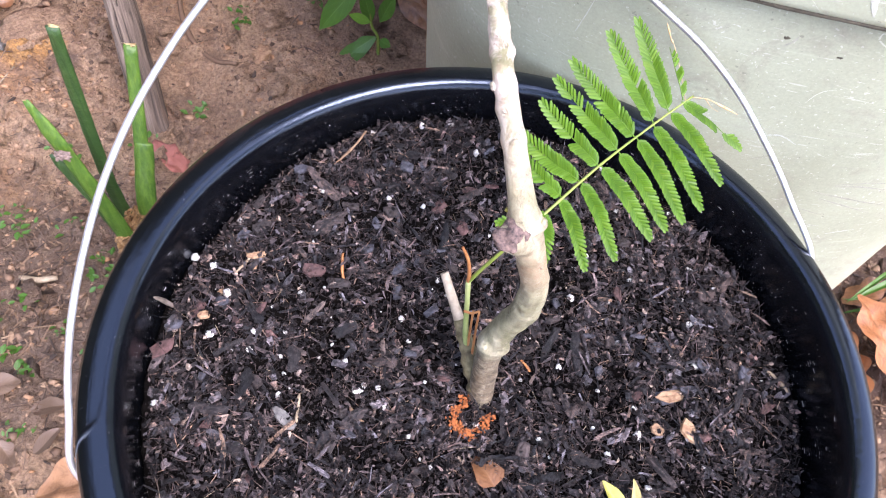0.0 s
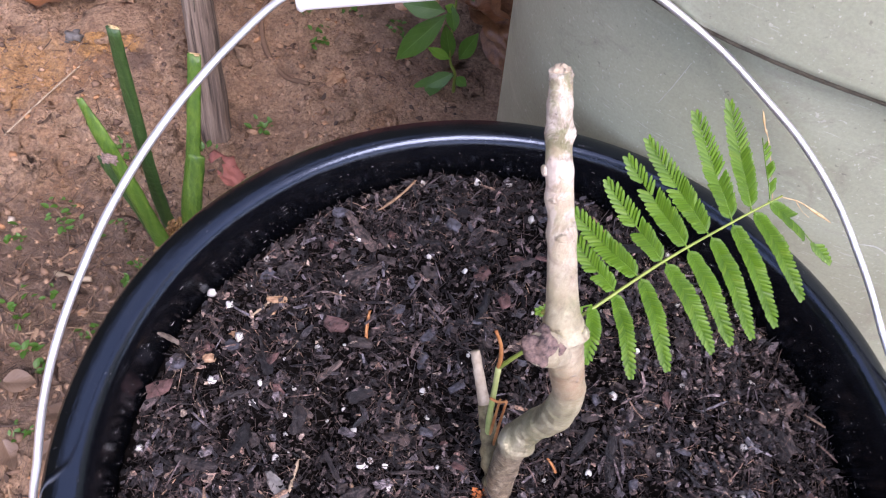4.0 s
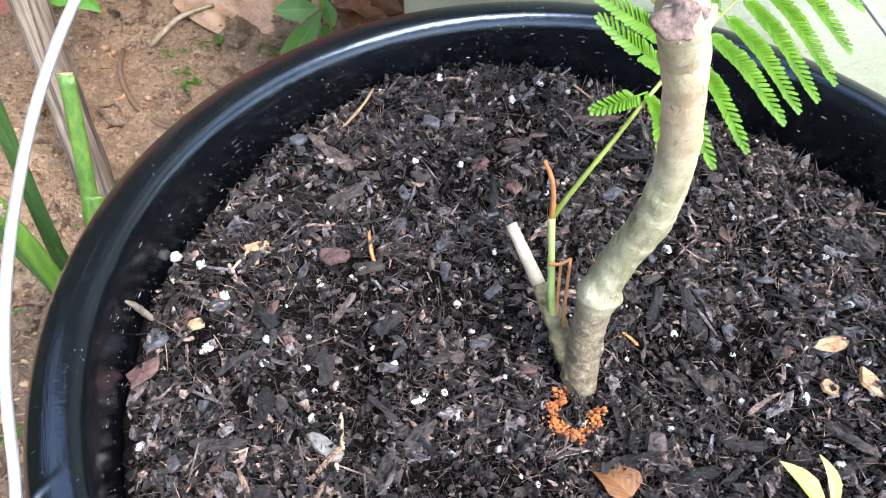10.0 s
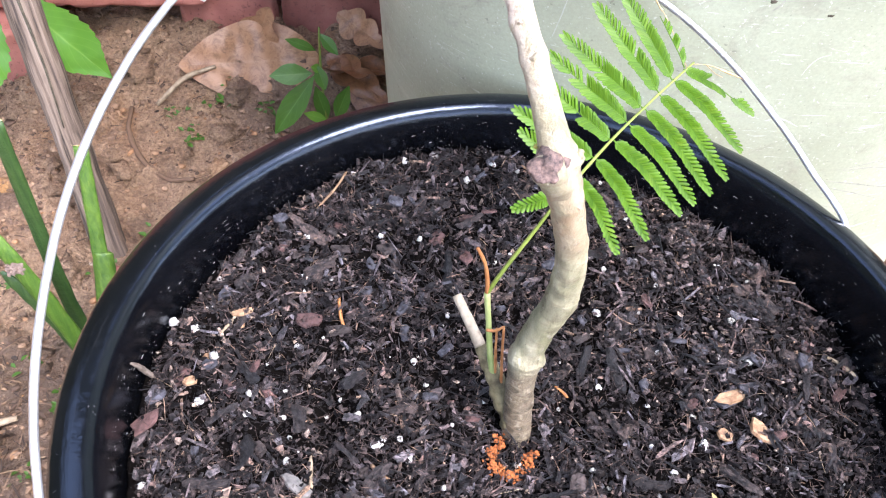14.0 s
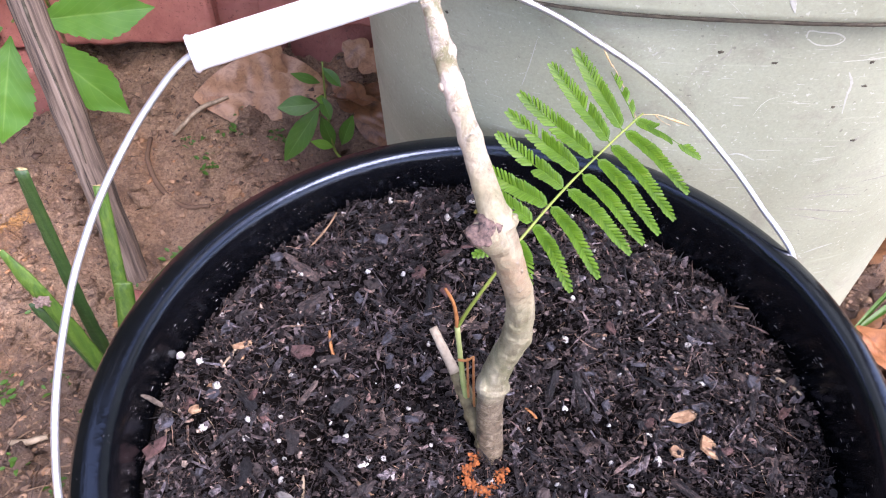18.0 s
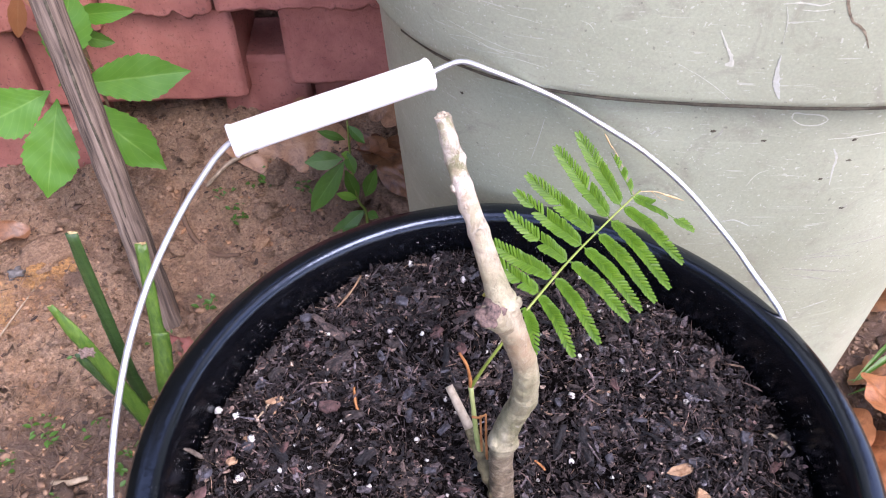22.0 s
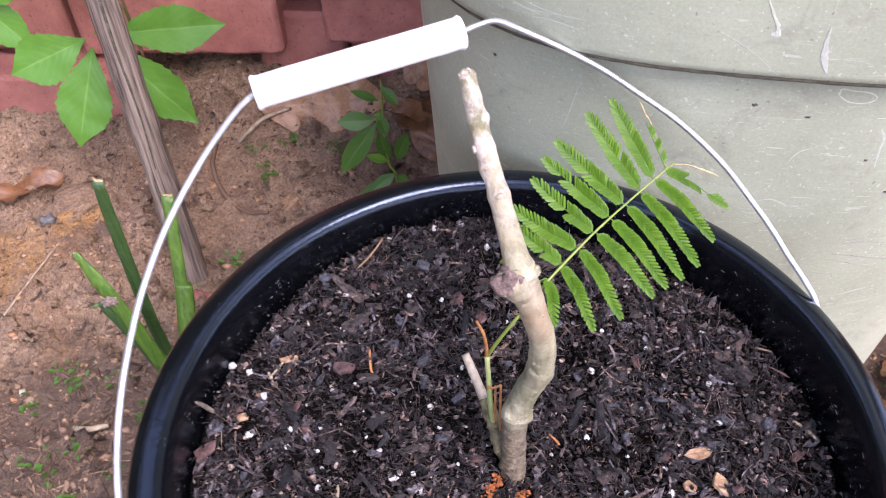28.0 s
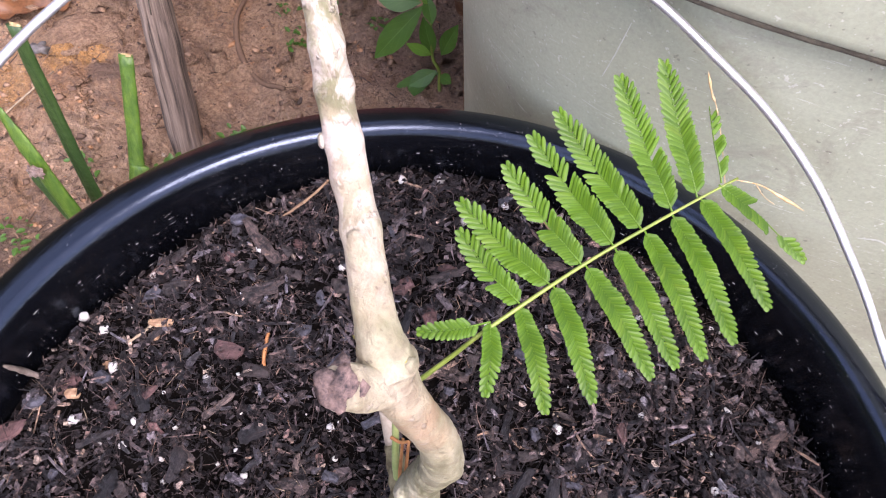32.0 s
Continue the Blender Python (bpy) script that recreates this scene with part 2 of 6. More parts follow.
def bark():
    m = Nodes("smooth_pale_bark")
    fine = m.noise(95, 8, 0.78, m.stretch(1, 1, 0.55))
    rings = m.noise(190, 4, 0.6, m.stretch(0.35, 0.35, 1.4))
    patch = m.noise(60, 5, 0.65, m.stretch(1, 1, 0.28), 0.5)
    tone = m.ramp(patch, (0.34, (0.185, 0.182, 0.098)), (0.48, (0.335, 0.312, 0.205)), (0.64, (0.47, 0.432, 0.315)))
    base = m.mix(0.8, tone, m.ramp(fine, (0.32, (0.42, 0.37, 0.32)), (0.47, (0.95, 0.94, 0.92)), (0.62, (1.30, 1.29, 1.26))), "MULTIPLY")
    height_z = m.add("ShaderNodeSeparateXYZ", Vector=m.coord).outputs[2]
    up = m.math("MULTIPLY", m.math("SUBTRACT", height_z, 0.352), 18.0)
    upper = m.add("ShaderNodeClamp", Value=up).outputs[0]
    pink = m.ramp(m.noise(75, 6, 0.7, m.stretch(1, 1, 0.6), 0.8), (0.40, (0, 0, 0)), (0.60, (1, 1, 1)))
    blush = m.mix(m.math("MULTIPLY", m.math("MULTIPLY", upper, pink), 0.48), base, (0.36, 0.225, 0.160))
    low = m.add("ShaderNodeClamp", Value=m.math("MULTIPLY", m.math("SUBTRACT", 0.274, height_z), 75.0)).outputs[0]
    mottle = m.ramp(m.noise(230, 6, 0.75, m.stretch(1, 1, 1.6), 0.6), (0.38, (0.045, 0.030, 0.018)), (0.50, (0.150, 0.108, 0.068)), (0.64, (0.30, 0.250, 0.175)))
    grey = m.mix(m.math("MULTIPLY", low, 0.85), blush, mottle)
    high = m.add("ShaderNodeClamp", Value=m.math("MULTIPLY", m.math("SUBTRACT", height_z, 0.384), 40.0)).outputs[0]
    skin = m.ramp(m.noise(150, 6, 0.72, m.stretch(1, 1, 0.5), 0.6), (0.46, (0, 0, 0)), (0.56, (1, 1, 1)))
    grey = m.mix(m.math("MULTIPLY", m.math("MULTIPLY", high, skin), 0.75), grey, (0.60, 0.53, 0.46))
    tan = m.math("MULTIPLY", m.add("ShaderNodeClamp", Value=m.math("MULTIPLY", m.math("SUBTRACT", height_z, 0.325), 40.0)).outputs[0], m.add("ShaderNodeClamp", Value=m.math("MULTIPLY", m.math("SUBTRACT", 0.372, height_z), 60.0)).outputs[0])
    grey = m.mix(m.math("MULTIPLY", m.math("MULTIPLY", tan, m.ramp(m.noise(70, 5, 0.7, None, 0.8), (0.40, (0.2, 0.2, 0.2)), (0.60, (1, 1, 1)))), 0.6), grey, (0.36, 0.215, 0.125))
    crack = m.ramp(rings, (0.30, (1, 1, 1)), (0.46, (0, 0, 0)))
    colour = m.mix(m.math("MULTIPLY", crack, 0.45), grey, (0.15, 0.105, 0.07))
    split = m.ramp(m.noise(420, 4, 0.6, m.stretch(1, 1, 0.22)), (0.24, (1, 1, 1)), (0.34, (0, 0, 0)))
    colour = m.mix(m.math("MULTIPLY", split, 0.4), colour, (0.13, 0.085, 0.06))
    spots = m.ramp(m.noise(260, 4, 0.6), (0.62, (0, 0, 0)), (0.70, (1, 1, 1)))
    colour = m.mix(m.math("MULTIPLY", spots, 0.6), colour, (0.50, 0.44, 0.36))
    fleck = m.ramp(m.noise(520, 3, 0.6), (0.66, (0, 0, 0)), (0.73, (1, 1, 1)))
    colour = m.mix(m.math("MULTIPLY", fleck, 0.6), colour, (0.09, 0.065, 0.045))
    height = m.math("ADD", m.math("ADD", fine, m.math("MULTIPLY", rings, 0.3)), m.math("MULTIPLY", spots, 0.35))
    return m.done(colour, 0.5, m.math("SUBTRACT", height, m.math("MULTIPLY", split, 0.15)), 0.0030, 0.9)


def weathered_wood():
    m = Nodes("weathered_grey_wood")
    xyz = m.add("ShaderNodeSeparateXYZ", Vector=m.coord)
    v = m.add("ShaderNodeCombineXYZ", X=m.math("ADD", xyz.outputs[0], m.math("MULTIPLY", xyz.outputs[2], 0.145)), Y=m.math("SUBTRACT", xyz.outputs[1], m.math("MULTIPLY", xyz.outputs[2], 0.30)), Z=m.math("MULTIPLY", xyz.outputs[2], 0.035)).outputs[0]
    grain = m.noise(270, 5, 0.65, v, 0.1)
    wide = m.noise(45, 5, 0.6, v, 0.4)
    colour = m.ramp(grain, (0.36, (0.024, 0.018, 0.013)), (0.48, (0.128, 0.094, 0.070)), (0.66, (0.255, 0.200, 0.155)))
    colour = m.mix(m.ramp(wide, (0.40, (0.65, 0.65, 0.65)), (0.58, (0, 0, 0))), colour, (0.14, 0.105, 0.085))
    warm = m.ramp(m.noise(16, 3, 0.5, m.stretch(1, 1, 0.3)), (0.58, (0, 0, 0)), (0.68, (1, 1, 1)))
    colour = m.mix(m.math("MULTIPLY", warm, 0.5), colour, (0.36, 0.19, 0.10))
    return m.done(colour, 0.85, m.math("ADD", grain, wide), 0.0022, 0.9)


def brick_clay():
    m = Nodes("red_brick")
    base = m.ramp(m.noise(14, 6, 0.65), (0.32, (0.27, 0.092, 0.070)), (0.62, (0.44, 0.172, 0.132)))
    dim = m.math("ADD", m.math("MULTIPLY", m.each(), 0.3), 0.8)
    colour = m.mix(1.0, base, m.add("ShaderNodeCombineColor", Red=dim, Green=dim, Blue=dim).outputs[0], "MULTIPLY")
    pit = m.ramp(m.noise(240, 4, 0.7), (0.33, (1, 1, 1)), (0.43, (0, 0, 0)))
    colour = m.mix(m.math("MULTIPLY", pit, 0.6), colour, (0.10, 0.04, 0.03))
    dust = m.ramp(m.noise(26, 6, 0.7), (0.56, (0, 0, 0)), (0.75, (1, 1, 1)))
    colour = m.mix(m.math("MULTIPLY", dust, 0.30), colour, (0.45, 0.27, 0.20))
    return m.done(colour, 0.85, m.noise(190, 6, 0.75), 0.0018, 0.8)


def leaf_green(name, dark, light, vein, ribs, slant, through=0.35, edge=None, worn=False):
    """A leaf with side veins; u runs along the blade and v across it, the midrib at v = 0.5."""
    m = Nodes(name)
    u, v = m.uv()
    across = m.math("ABSOLUTE", m.math("SUBTRACT", v, 0.5), 0)
    wave = m.math("SINE", m.math("MULTIPLY", m.math("SUBTRACT", u, m.math("MULTIPLY", across, slant)), ribs * 6.283), 0)
    line = m.ramp(wave, (0.86, (0, 0, 0)), (1.0, (1, 1, 1)))
    mid = m.ramp(across, (0.0, (1, 1, 1)), (0.035, (0, 0, 0)))
    body = m.mix(m.noise(90, 5, 0.6), dark, light)
    body = m.mix(m.math("MULTIPLY", m.noise(30, 3), 0.5), body, light)
    colour = m.mix(m.math("MULTIPLY", m.math("MAXIMUM", m.math("MULTIPLY", line, 0.22), m.math("MULTIPLY", mid, 0.8)), 0.8), body, vein)
    if worn:
        rot = m.ramp(m.noise(110, 6, 0.78, None, 0.6), (0.46, (0, 0, 0)), (0.64, (1, 1, 1)))
        colour = m.mix(m.math("MULTIPLY", rot, 0.7), colour, tuple(0.4 * k for k in dark))
    if edge:
        colour = m.mix(m.ramp(across, (0.38, (0, 0, 0)), (0.5, (1, 1, 1))), colour, edge)
    mat = m.done(colour, 0.42, m.math("SUBTRACT", m.math("MULTIPLY", wave, -0.3), m.math("MULTIPLY", mid, 0.8)), 0.0006, 0.2)
    back = m.add("ShaderNodeBsdfTranslucent", Color=m.mix(0.5, colour, light))
    blend = m.add("ShaderNodeMixShader", Fac=through)
    m.tree.links.new(m.bsdf.outputs[0], blend.inputs[1])
    m.tree.links.new(back.outputs[0], blend.inputs[2])
    m.tree.links.new(blend.outputs[0], m.tree.nodes["Material Output"].inputs[0])
    return mat


def leaflet_green():
    """Small leaflets: each its own green, paler along its middle, letting light through."""
    m = Nodes("feathery_green_leaflets")
    u, v = m.uv()
    across = m.math("ABSOLUTE", m.math("SUBTRACT", v, 0.5), 0)
    tone = m.ramp(m.island(), (0.0, (0.044, 0.108, 0.004)), (0.5, (0.060, 0.138, 0.005)), (0.9, (0.076, 0.162, 0.007)), (1.0, (0.110, 0.186, 0.014)))
    tone = m.mix(m.ramp(m.noise(70, 4, 0.6), (0.40, (0, 0, 0)), (0.62, (0.5, 0.5, 0.5))), tone, (0.076, 0.176, 0.005))
    rib = m.ramp(across, (0.03, (0.30, 0.30, 0.30)), (0.22, (0, 0, 0)))
    colour = m.mix(rib, tone, (0.150, 0.260, 0.030))
    # edges darkened in the colour, for the shade between neighbouring leaflets
    colour = m.mix(m.ramp(across, (0.34, (0, 0, 0)), (0.50, (0.60, 0.60, 0.60))), colour, (0.024, 0.072, 0.004))
    mat = m.done(colour, 0.45, m.noise(500, 3), 0.0002, 0.4, Specular_IOR_Level=0.35)
    back = m.add("ShaderNodeBsdfTranslucent", Color=m.mix(0.5, colour, (0.17, 0.32, 0.015)))
    blend = m.add("ShaderNodeMixShader", Fac=0.28)
    m.tree.links.new(m.bsdf.outputs[0], blend.inputs[1])
    m.tree.links.new(back.outputs[0], blend.inputs[2])
    m.tree.links.new(blend.outputs[0], m.tree.nodes["Material Output"].inputs[0])
    return mat


BLACK = plastic_black()
TUB = tub_plastic()
CLAY = clay_ground()
BARK = bark()
WOOD = weathered_wood()
BRICK = brick_clay()
WHITE = plain("white_plastic", (0.80, 0.80, 0.79), (0.86, 0.86, 0.85), 30, 0.38, 200, 0.0002, 0.2)
WIRE = plain("galvanised_wire", (0.56, 0.57, 0.58), (0.72, 0.73, 0.74), 60, 0.34, 300, 0.0002, 0.3, Metallic=0.8)
SOIL = islands("dark_peat", ((0.0, (0.0050, 0.0038, 0.0034)), (1.0, (0.0075, 0.0056, 0.0050))), 0.95, 900, 0.0022, 0.7, 0.05)
SHRED = bits("bark_shreds", ((0.0, (0.0086, 0.0070, 0.0071)), (0.36, (0.0221, 0.0177, 0.0179)), (0.58, (0.0635, 0.0484, 0.0476)), (0.76, (0.1547, 0.1147, 0.1107)), (0.87, (0.2072, 0.1933, 0.2199)), (0.95, (0.2969, 0.1933, 0.1590)), (1.0, (0.5580, 0.3729, 0.2483))), 0.38, 0.5)
PLANK = bits("dark_bark_pieces", ((0.0, (0.010, 0.008, 0.008)), (0.4, (0.024, 0.019, 0.018)), (0.75, (0.062, 0.047, 0.043)), (1.0, (0.12, 0.082, 0.068))), 0.42, 0.5, 1.0, True)
STRIP = bits("bark_strips", ((0.0, (0.010, 0.008, 0.008)), (0.4, (0.030, 0.023, 0.022)), (0.7, (0.090, 0.066, 0.060)), (0.9, (0.17, 0.125, 0.105)), (1.0, (0.32, 0.205, 0.135))), 0.40, 0.5, 1.0, True)
FIBRE = bits("peat_fibres", ((0.0, (0.0096, 0.0077, 0.0076)), (0.45, (0.0346, 0.0262, 0.0247)), (0.75, (0.1176, 0.0844, 0.0744)), (0.92, (0.2429, 0.1688, 0.1382)), (0.98, (0.4092, 0.2558, 0.1661)), (1.0, (0.5580, 0.4604, 0.3055))), 0.55, 0.3)
FLAKE = bits("bark_flakes", ((0.0, (0.0144, 0.0126, 0.0129)), (0.26, (0.0406, 0.0341, 0.0349)), (0.48, (0.1153, 0.1049, 0.1168)), (0.68, (0.1769, 0.1271, 0.1168)), (0.82, (0.2555, 0.2425, 0.2690)), (0.94, (0.3538, 0.2162, 0.1776)), (1.0, (0.5400, 0.3931, 0.2982))), 0.32, 0.65)
CRUMB = bits("soil_crumbs", ((0.0, (0.0082, 0.0069, 0.0073)), (0.60, (0.0315, 0.0253, 0.0253)), (0.88, (0.1230, 0.0957, 0.0898)), (0.97, (0.2596, 0.2050, 0.1895)), (1.0, (0.5520, 0.4372, 0.3368))), 0.65, 0.13)
CHIP = plain("bark_chip", (0.020, 0.015, 0.014), (0.085, 0.062, 0.056), 330, 0.5, 1100, 0.0010, 1.0, 0.5)
CHIP_RED = plain("reddish_bark", (0.045, 0.020, 0.018), (0.165, 0.085, 0.076), 300, 0.55, 1000, 0.0010, 1.0, 0.4)
CHIP_SLATE = plain("slate_grey_bark", (0.020, 0.020, 0.026), (0.098, 0.096, 0.116), 300, 0.42, 1000, 0.0009, 0.9, 0.4)
CHIP_PALE = plain("pale_grey_wood", (0.085, 0.080, 0.075), (0.20, 0.185, 0.17), 240, 0.7, 900, 0.0008, 0.7, 0.3)
SPECK = plain("pale_dust_specks", (0.12, 0.115, 0.11), (0.34, 0.33, 0.32), 300, 0.8, 900, 0.0004, 0.5)
CHIP_TAN = plain("tan_wood", (0.17, 0.085, 0.040), (0.43, 0.28, 0.16), 300, 0.65, 900, 0.0007, 0.7, 0.25)
PERLITE = plain("perlite", (0.62, 0.60, 0.55), (0.86, 0.85, 0.81), 500, 0.8, 1500, 0.0006, 0.8, 0.25)
RUST = plain("orange_crumbs", (0.25, 0.068, 0.016), (0.44, 0.145, 0.035), 700, 0.85, 1600, 0.0007, 0.8, 0.2)
PEBBLE = islands("clay_crumbs", ((0.0, (0.10, 0.062, 0.044)), (0.4, (0.25, 0.155, 0.098)), (0.85, (0.42, 0.268, 0.165)), (0.98, (0.42, 0.215, 0.10)), (0.997, (0.44, 0.30, 0.20)), (1.0, (0.58, 0.50, 0.40))), 0.9, 380)
LITTER = islands("dry_litter", ((0.0, (0.045, 0.030, 0.022)), (0.45, (0.13, 0.080, 0.052)), (0.85, (0.24, 0.145, 0.085)), (1.0, (0.36, 0.24, 0.145))), 0.8, 300)
OAK = leaf_green("dry_brown_leaf", (0.27, 0.130, 0.060), (0.44, 0.245, 0.130), (0.46, 0.27, 0.155), 8, 0.6, 0.15, None, True)
OAK_RED = leaf_green("dry_russet_leaf", (0.115, 0.048, 0.020), (0.25, 0.115, 0.048), (0.27, 0.14, 0.07), 8, 0.6, 0.15, None, True)
OAK_ORANGE = leaf_green("dry_orange_leaf", (0.24, 0.085, 0.028), (0.44, 0.185, 0.075), (0.46, 0.22, 0.11), 7, 0.6, 0.15, None, True)
OAK_DARK = leaf_green("dark_rotting_leaf", (0.095, 0.062, 0.042), (0.19, 0.125, 0.082), (0.22, 0.15, 0.10), 8, 0.6, 0.10)
BLEACHED = leaf_green("bleached_leaf", (0.38, 0.31, 0.23), (0.58, 0.51, 0.41), (0.60, 0.53, 0.44), 6, 0.6, 0.15)
CREEPER = leaf_green("creeper_leaf", (0.046, 0.165, 0.014), (0.108, 0.275, 0.028), (0.19, 0.37, 0.07), 9, 0.55, 0.30)
WEED = leaf_green("weed_leaf", (0.032, 0.098, 0.010), (0.080, 0.185, 0.024), (0.14, 0.27, 0.06), 6, 0.6, 0.30)
WEED_PALE = leaf_green("pale_weed_leaf", (0.10, 0.27, 0.03), (0.20, 0.40, 0.05), (0.26, 0.45, 0.10), 6, 0.6, 0.35)
YOUNG = leaf_green("reddish_young_leaf", (0.22, 0.08, 0.035), (0.33, 0.15, 0.06), (0.36, 0.22, 0.10), 7, 0.6, 0.30)
PINNA = leaflet_green()
RACHIS = plain("leaf_stalk_green", (0.115, 0.165, 0.022), (0.20, 0.25, 0.045), 80, 0.45, 500, 0.0002, 0.4)
SHOOT = plain("green_shoot", (0.20, 0.27, 0.07), (0.36, 0.38, 0.15), 90, 0.5, 500, 0.0004, 0.5)
TWIG_RED = plain("dry_orange_twig", (0.27, 0.095, 0.025), (0.46, 0.21, 0.07), 150, 0.65, 700, 0.0004, 0.6)
HUSK = plain("golden_dry_husk", (0.30, 0.185, 0.06), (0.50, 0.37, 0.20), 300, 0.6, 900, 0.0004, 0.6)
STRAW = plain("dry_straw", (0.20, 0.145, 0.090), (0.40, 0.315, 0.21), 150, 0.7, 700, 0.0004, 0.6)


def stalk_green(name, dark, light, tip):
    """A fleshy stalk: streaked lengthwise, blotched, paler towards its cut top."""
    m = Nodes(name)
    streak = m.noise(330, 5, 0.7, m.stretch(1, 1, 0.06), 0.2)
    colour = m.mix(m.ramp(streak, (0.35, (0, 0, 0)), (0.65, (1, 1, 1))), dark, light)
    blotch = m.ramp(m.noise(45, 6, 0.75, m.stretch(1, 1, 0.4)), (0.42, (1, 1, 1)), (0.60, (0, 0, 0)))
    colour = m.mix(m.math("MULTIPLY", blotch, 0.45), colour, dark)
    old = m.ramp(m.noise(160, 5, 0.7, m.stretch(1, 1, 0.3)), (0.66, (0, 0, 0)), (0.74, (1, 1, 1)))
    colour = m.mix(m.math("MULTIPLY", old, 0.5), colour, tip)
    return m.done(colour, 0.4, m.math("ADD", streak, m.noise(180, 4)), 0.0012, 0.7)


STALK = stalk_green("cut_green_stalk", (0.034, 0.090, 0.010), (0.112, 0.200, 0.024), (0.30, 0.30, 0.07))
STALK_DARK = stalk_green("dark_green_stalk", (0.016, 0.046, 0.012), (0.050, 0.100, 0.024), (0.14, 0.16, 0.05))
DEADSPOT = plain("grey_brown_dead_patch", (0.13, 0.090, 0.075), (0.34, 0.25, 0.21), 330, 0.9, 900, 0.0010, 0.9)
CROWN = plain("orange_brown_crown", (0.12, 0.060, 0.022), (0.42, 0.25, 0.10), 260, 0.9, 800, 0.0012, 0.9)
DRIFT = plain("grey_brown_stick", (0.075, 0.056, 0.042), (0.22, 0.175, 0.14), 240, 0.8, 700, 0.0006, 0.8)
CUT = plain("dried_cut_face", (0.30, 0.20, 0.09), (0.55, 0.44, 0.22), 200, 0.8, 800, 0.0008, 0.8)
CUTWOOD = plain("pale_cut_wood", (0.24, 0.19, 0.13), (0.42, 0.355, 0.26), 200, 0.75, 700, 0.0006, 0.7)
MOSSY = plain("olive_brown_bark", (0.060, 0.046, 0.018), (0.20, 0.170, 0.085), 190, 0.7, 520, 0.0016, 0.9)
KNOB = plain("dark_healed_cut", (0.028, 0.020, 0.020), (0.25, 0.165, 0.135), 520, 0.8, 700, 0.0012, 0.9)
SHEATH = plain("brown_dry_sheath", (0.13, 0.075, 0.045), (0.28, 0.18, 0.10), 120, 0.85, 500, 0.001, 0.8)
YELLOW = plain("yellow_dead_leaf", (0.19, 0.185, 0.025), (0.36, 0.33, 0.07), 120, 0.5, 500, 0.0004, 0.5)
YELLOW_PALE = plain("pale_yellow_leaf", (0.29, 0.24, 0.07), (0.47, 0.40, 0.18), 120, 0.5, 500, 0.0004, 0.5)
SCUFF = plain("white_scuff", (0.40, 0.415, 0.335), (0.53, 0.535, 0.46), 300, 0.75, 900, 0.0005, 0.8)
TEAR = plain("tan_torn_edge", (0.11, 0.085, 0.055), (0.30, 0.25, 0.17), 300, 0.85, 900, 0.001, 0.9)
# dark brown for dirt specks, the stake's crack and the collar's drawn shade
GRIME_SHADE = plain("dark_brown_grime_shade", (0.040, 0.034, 0.022), (0.11, 0.098, 0.068), 200, 0.9, 900, 0.001, 0.9)
DENT_PALE = plain("pale_lilac_scuff", (0.36, 0.38, 0.31), (0.45, 0.46, 0.42), 300, 0.7, 900, 0.0005, 0.8)
DENT = plain("grey_rub_mark", (0.20, 0.20, 0.165), (0.31, 0.31, 0.255), 300, 0.7, 900, 0.0005, 0.8)


# ---- mesh helpers ----
def mesh(name, verts, faces, material, smooth=False, uvs=None):
    me = bpy.data.meshes.new(name)
    me.from_pydata([tuple(v) for v in verts], [], [tuple(f) for f in faces])
    for m in material if isinstance(material, (list, tuple)) else (material,):
        me.materials.append(m)
    if uvs is not None:
        layer = me.uv_layers.new(name="UVMap")
        flat = np.array([uvs[v] for f in faces for v in f], dtype=np.float32).ravel()
        layer.data.foreach_set("uv", flat)
    if smooth:
        me.shade_smooth()
    me.update()
    return me


def thing(name, label, category, group="", kind="", at=(0, 0, 0), data=None):
    ob = new(name, data)
    ob.location = at
    return tagged(ob, label, category, group, kind)


def part(name, data, parent, label=""):
    ob = new(name, data)
    ob.parent = parent
    if parent.matrix_basis != Matrix.Identity(4) and parent.type == "EMPTY":
        ob.location = -parent.location
    return tagged(ob, label)


def smooth_path(points, per=6):
    """Points of a smooth curve through the given ones."""
    pts = [Vector(p) for p in points]
    ext = [2 * pts[0] - pts[1], *pts, 2 * pts[-1] - pts[-2]]
    out = []
    for i in range(1, len(ext) - 2):
        a, b, c, d = ext[i - 1:i + 3]
        for k in range(per):
            t = k / per
            out.append(0.5 * (2 * b + (c - a) * t + (2 * a - 5 * b + 4 * c - d) * t * t + (3 * b - a - 3 * c + d) * t ** 3))
    return out + [pts[-1]]


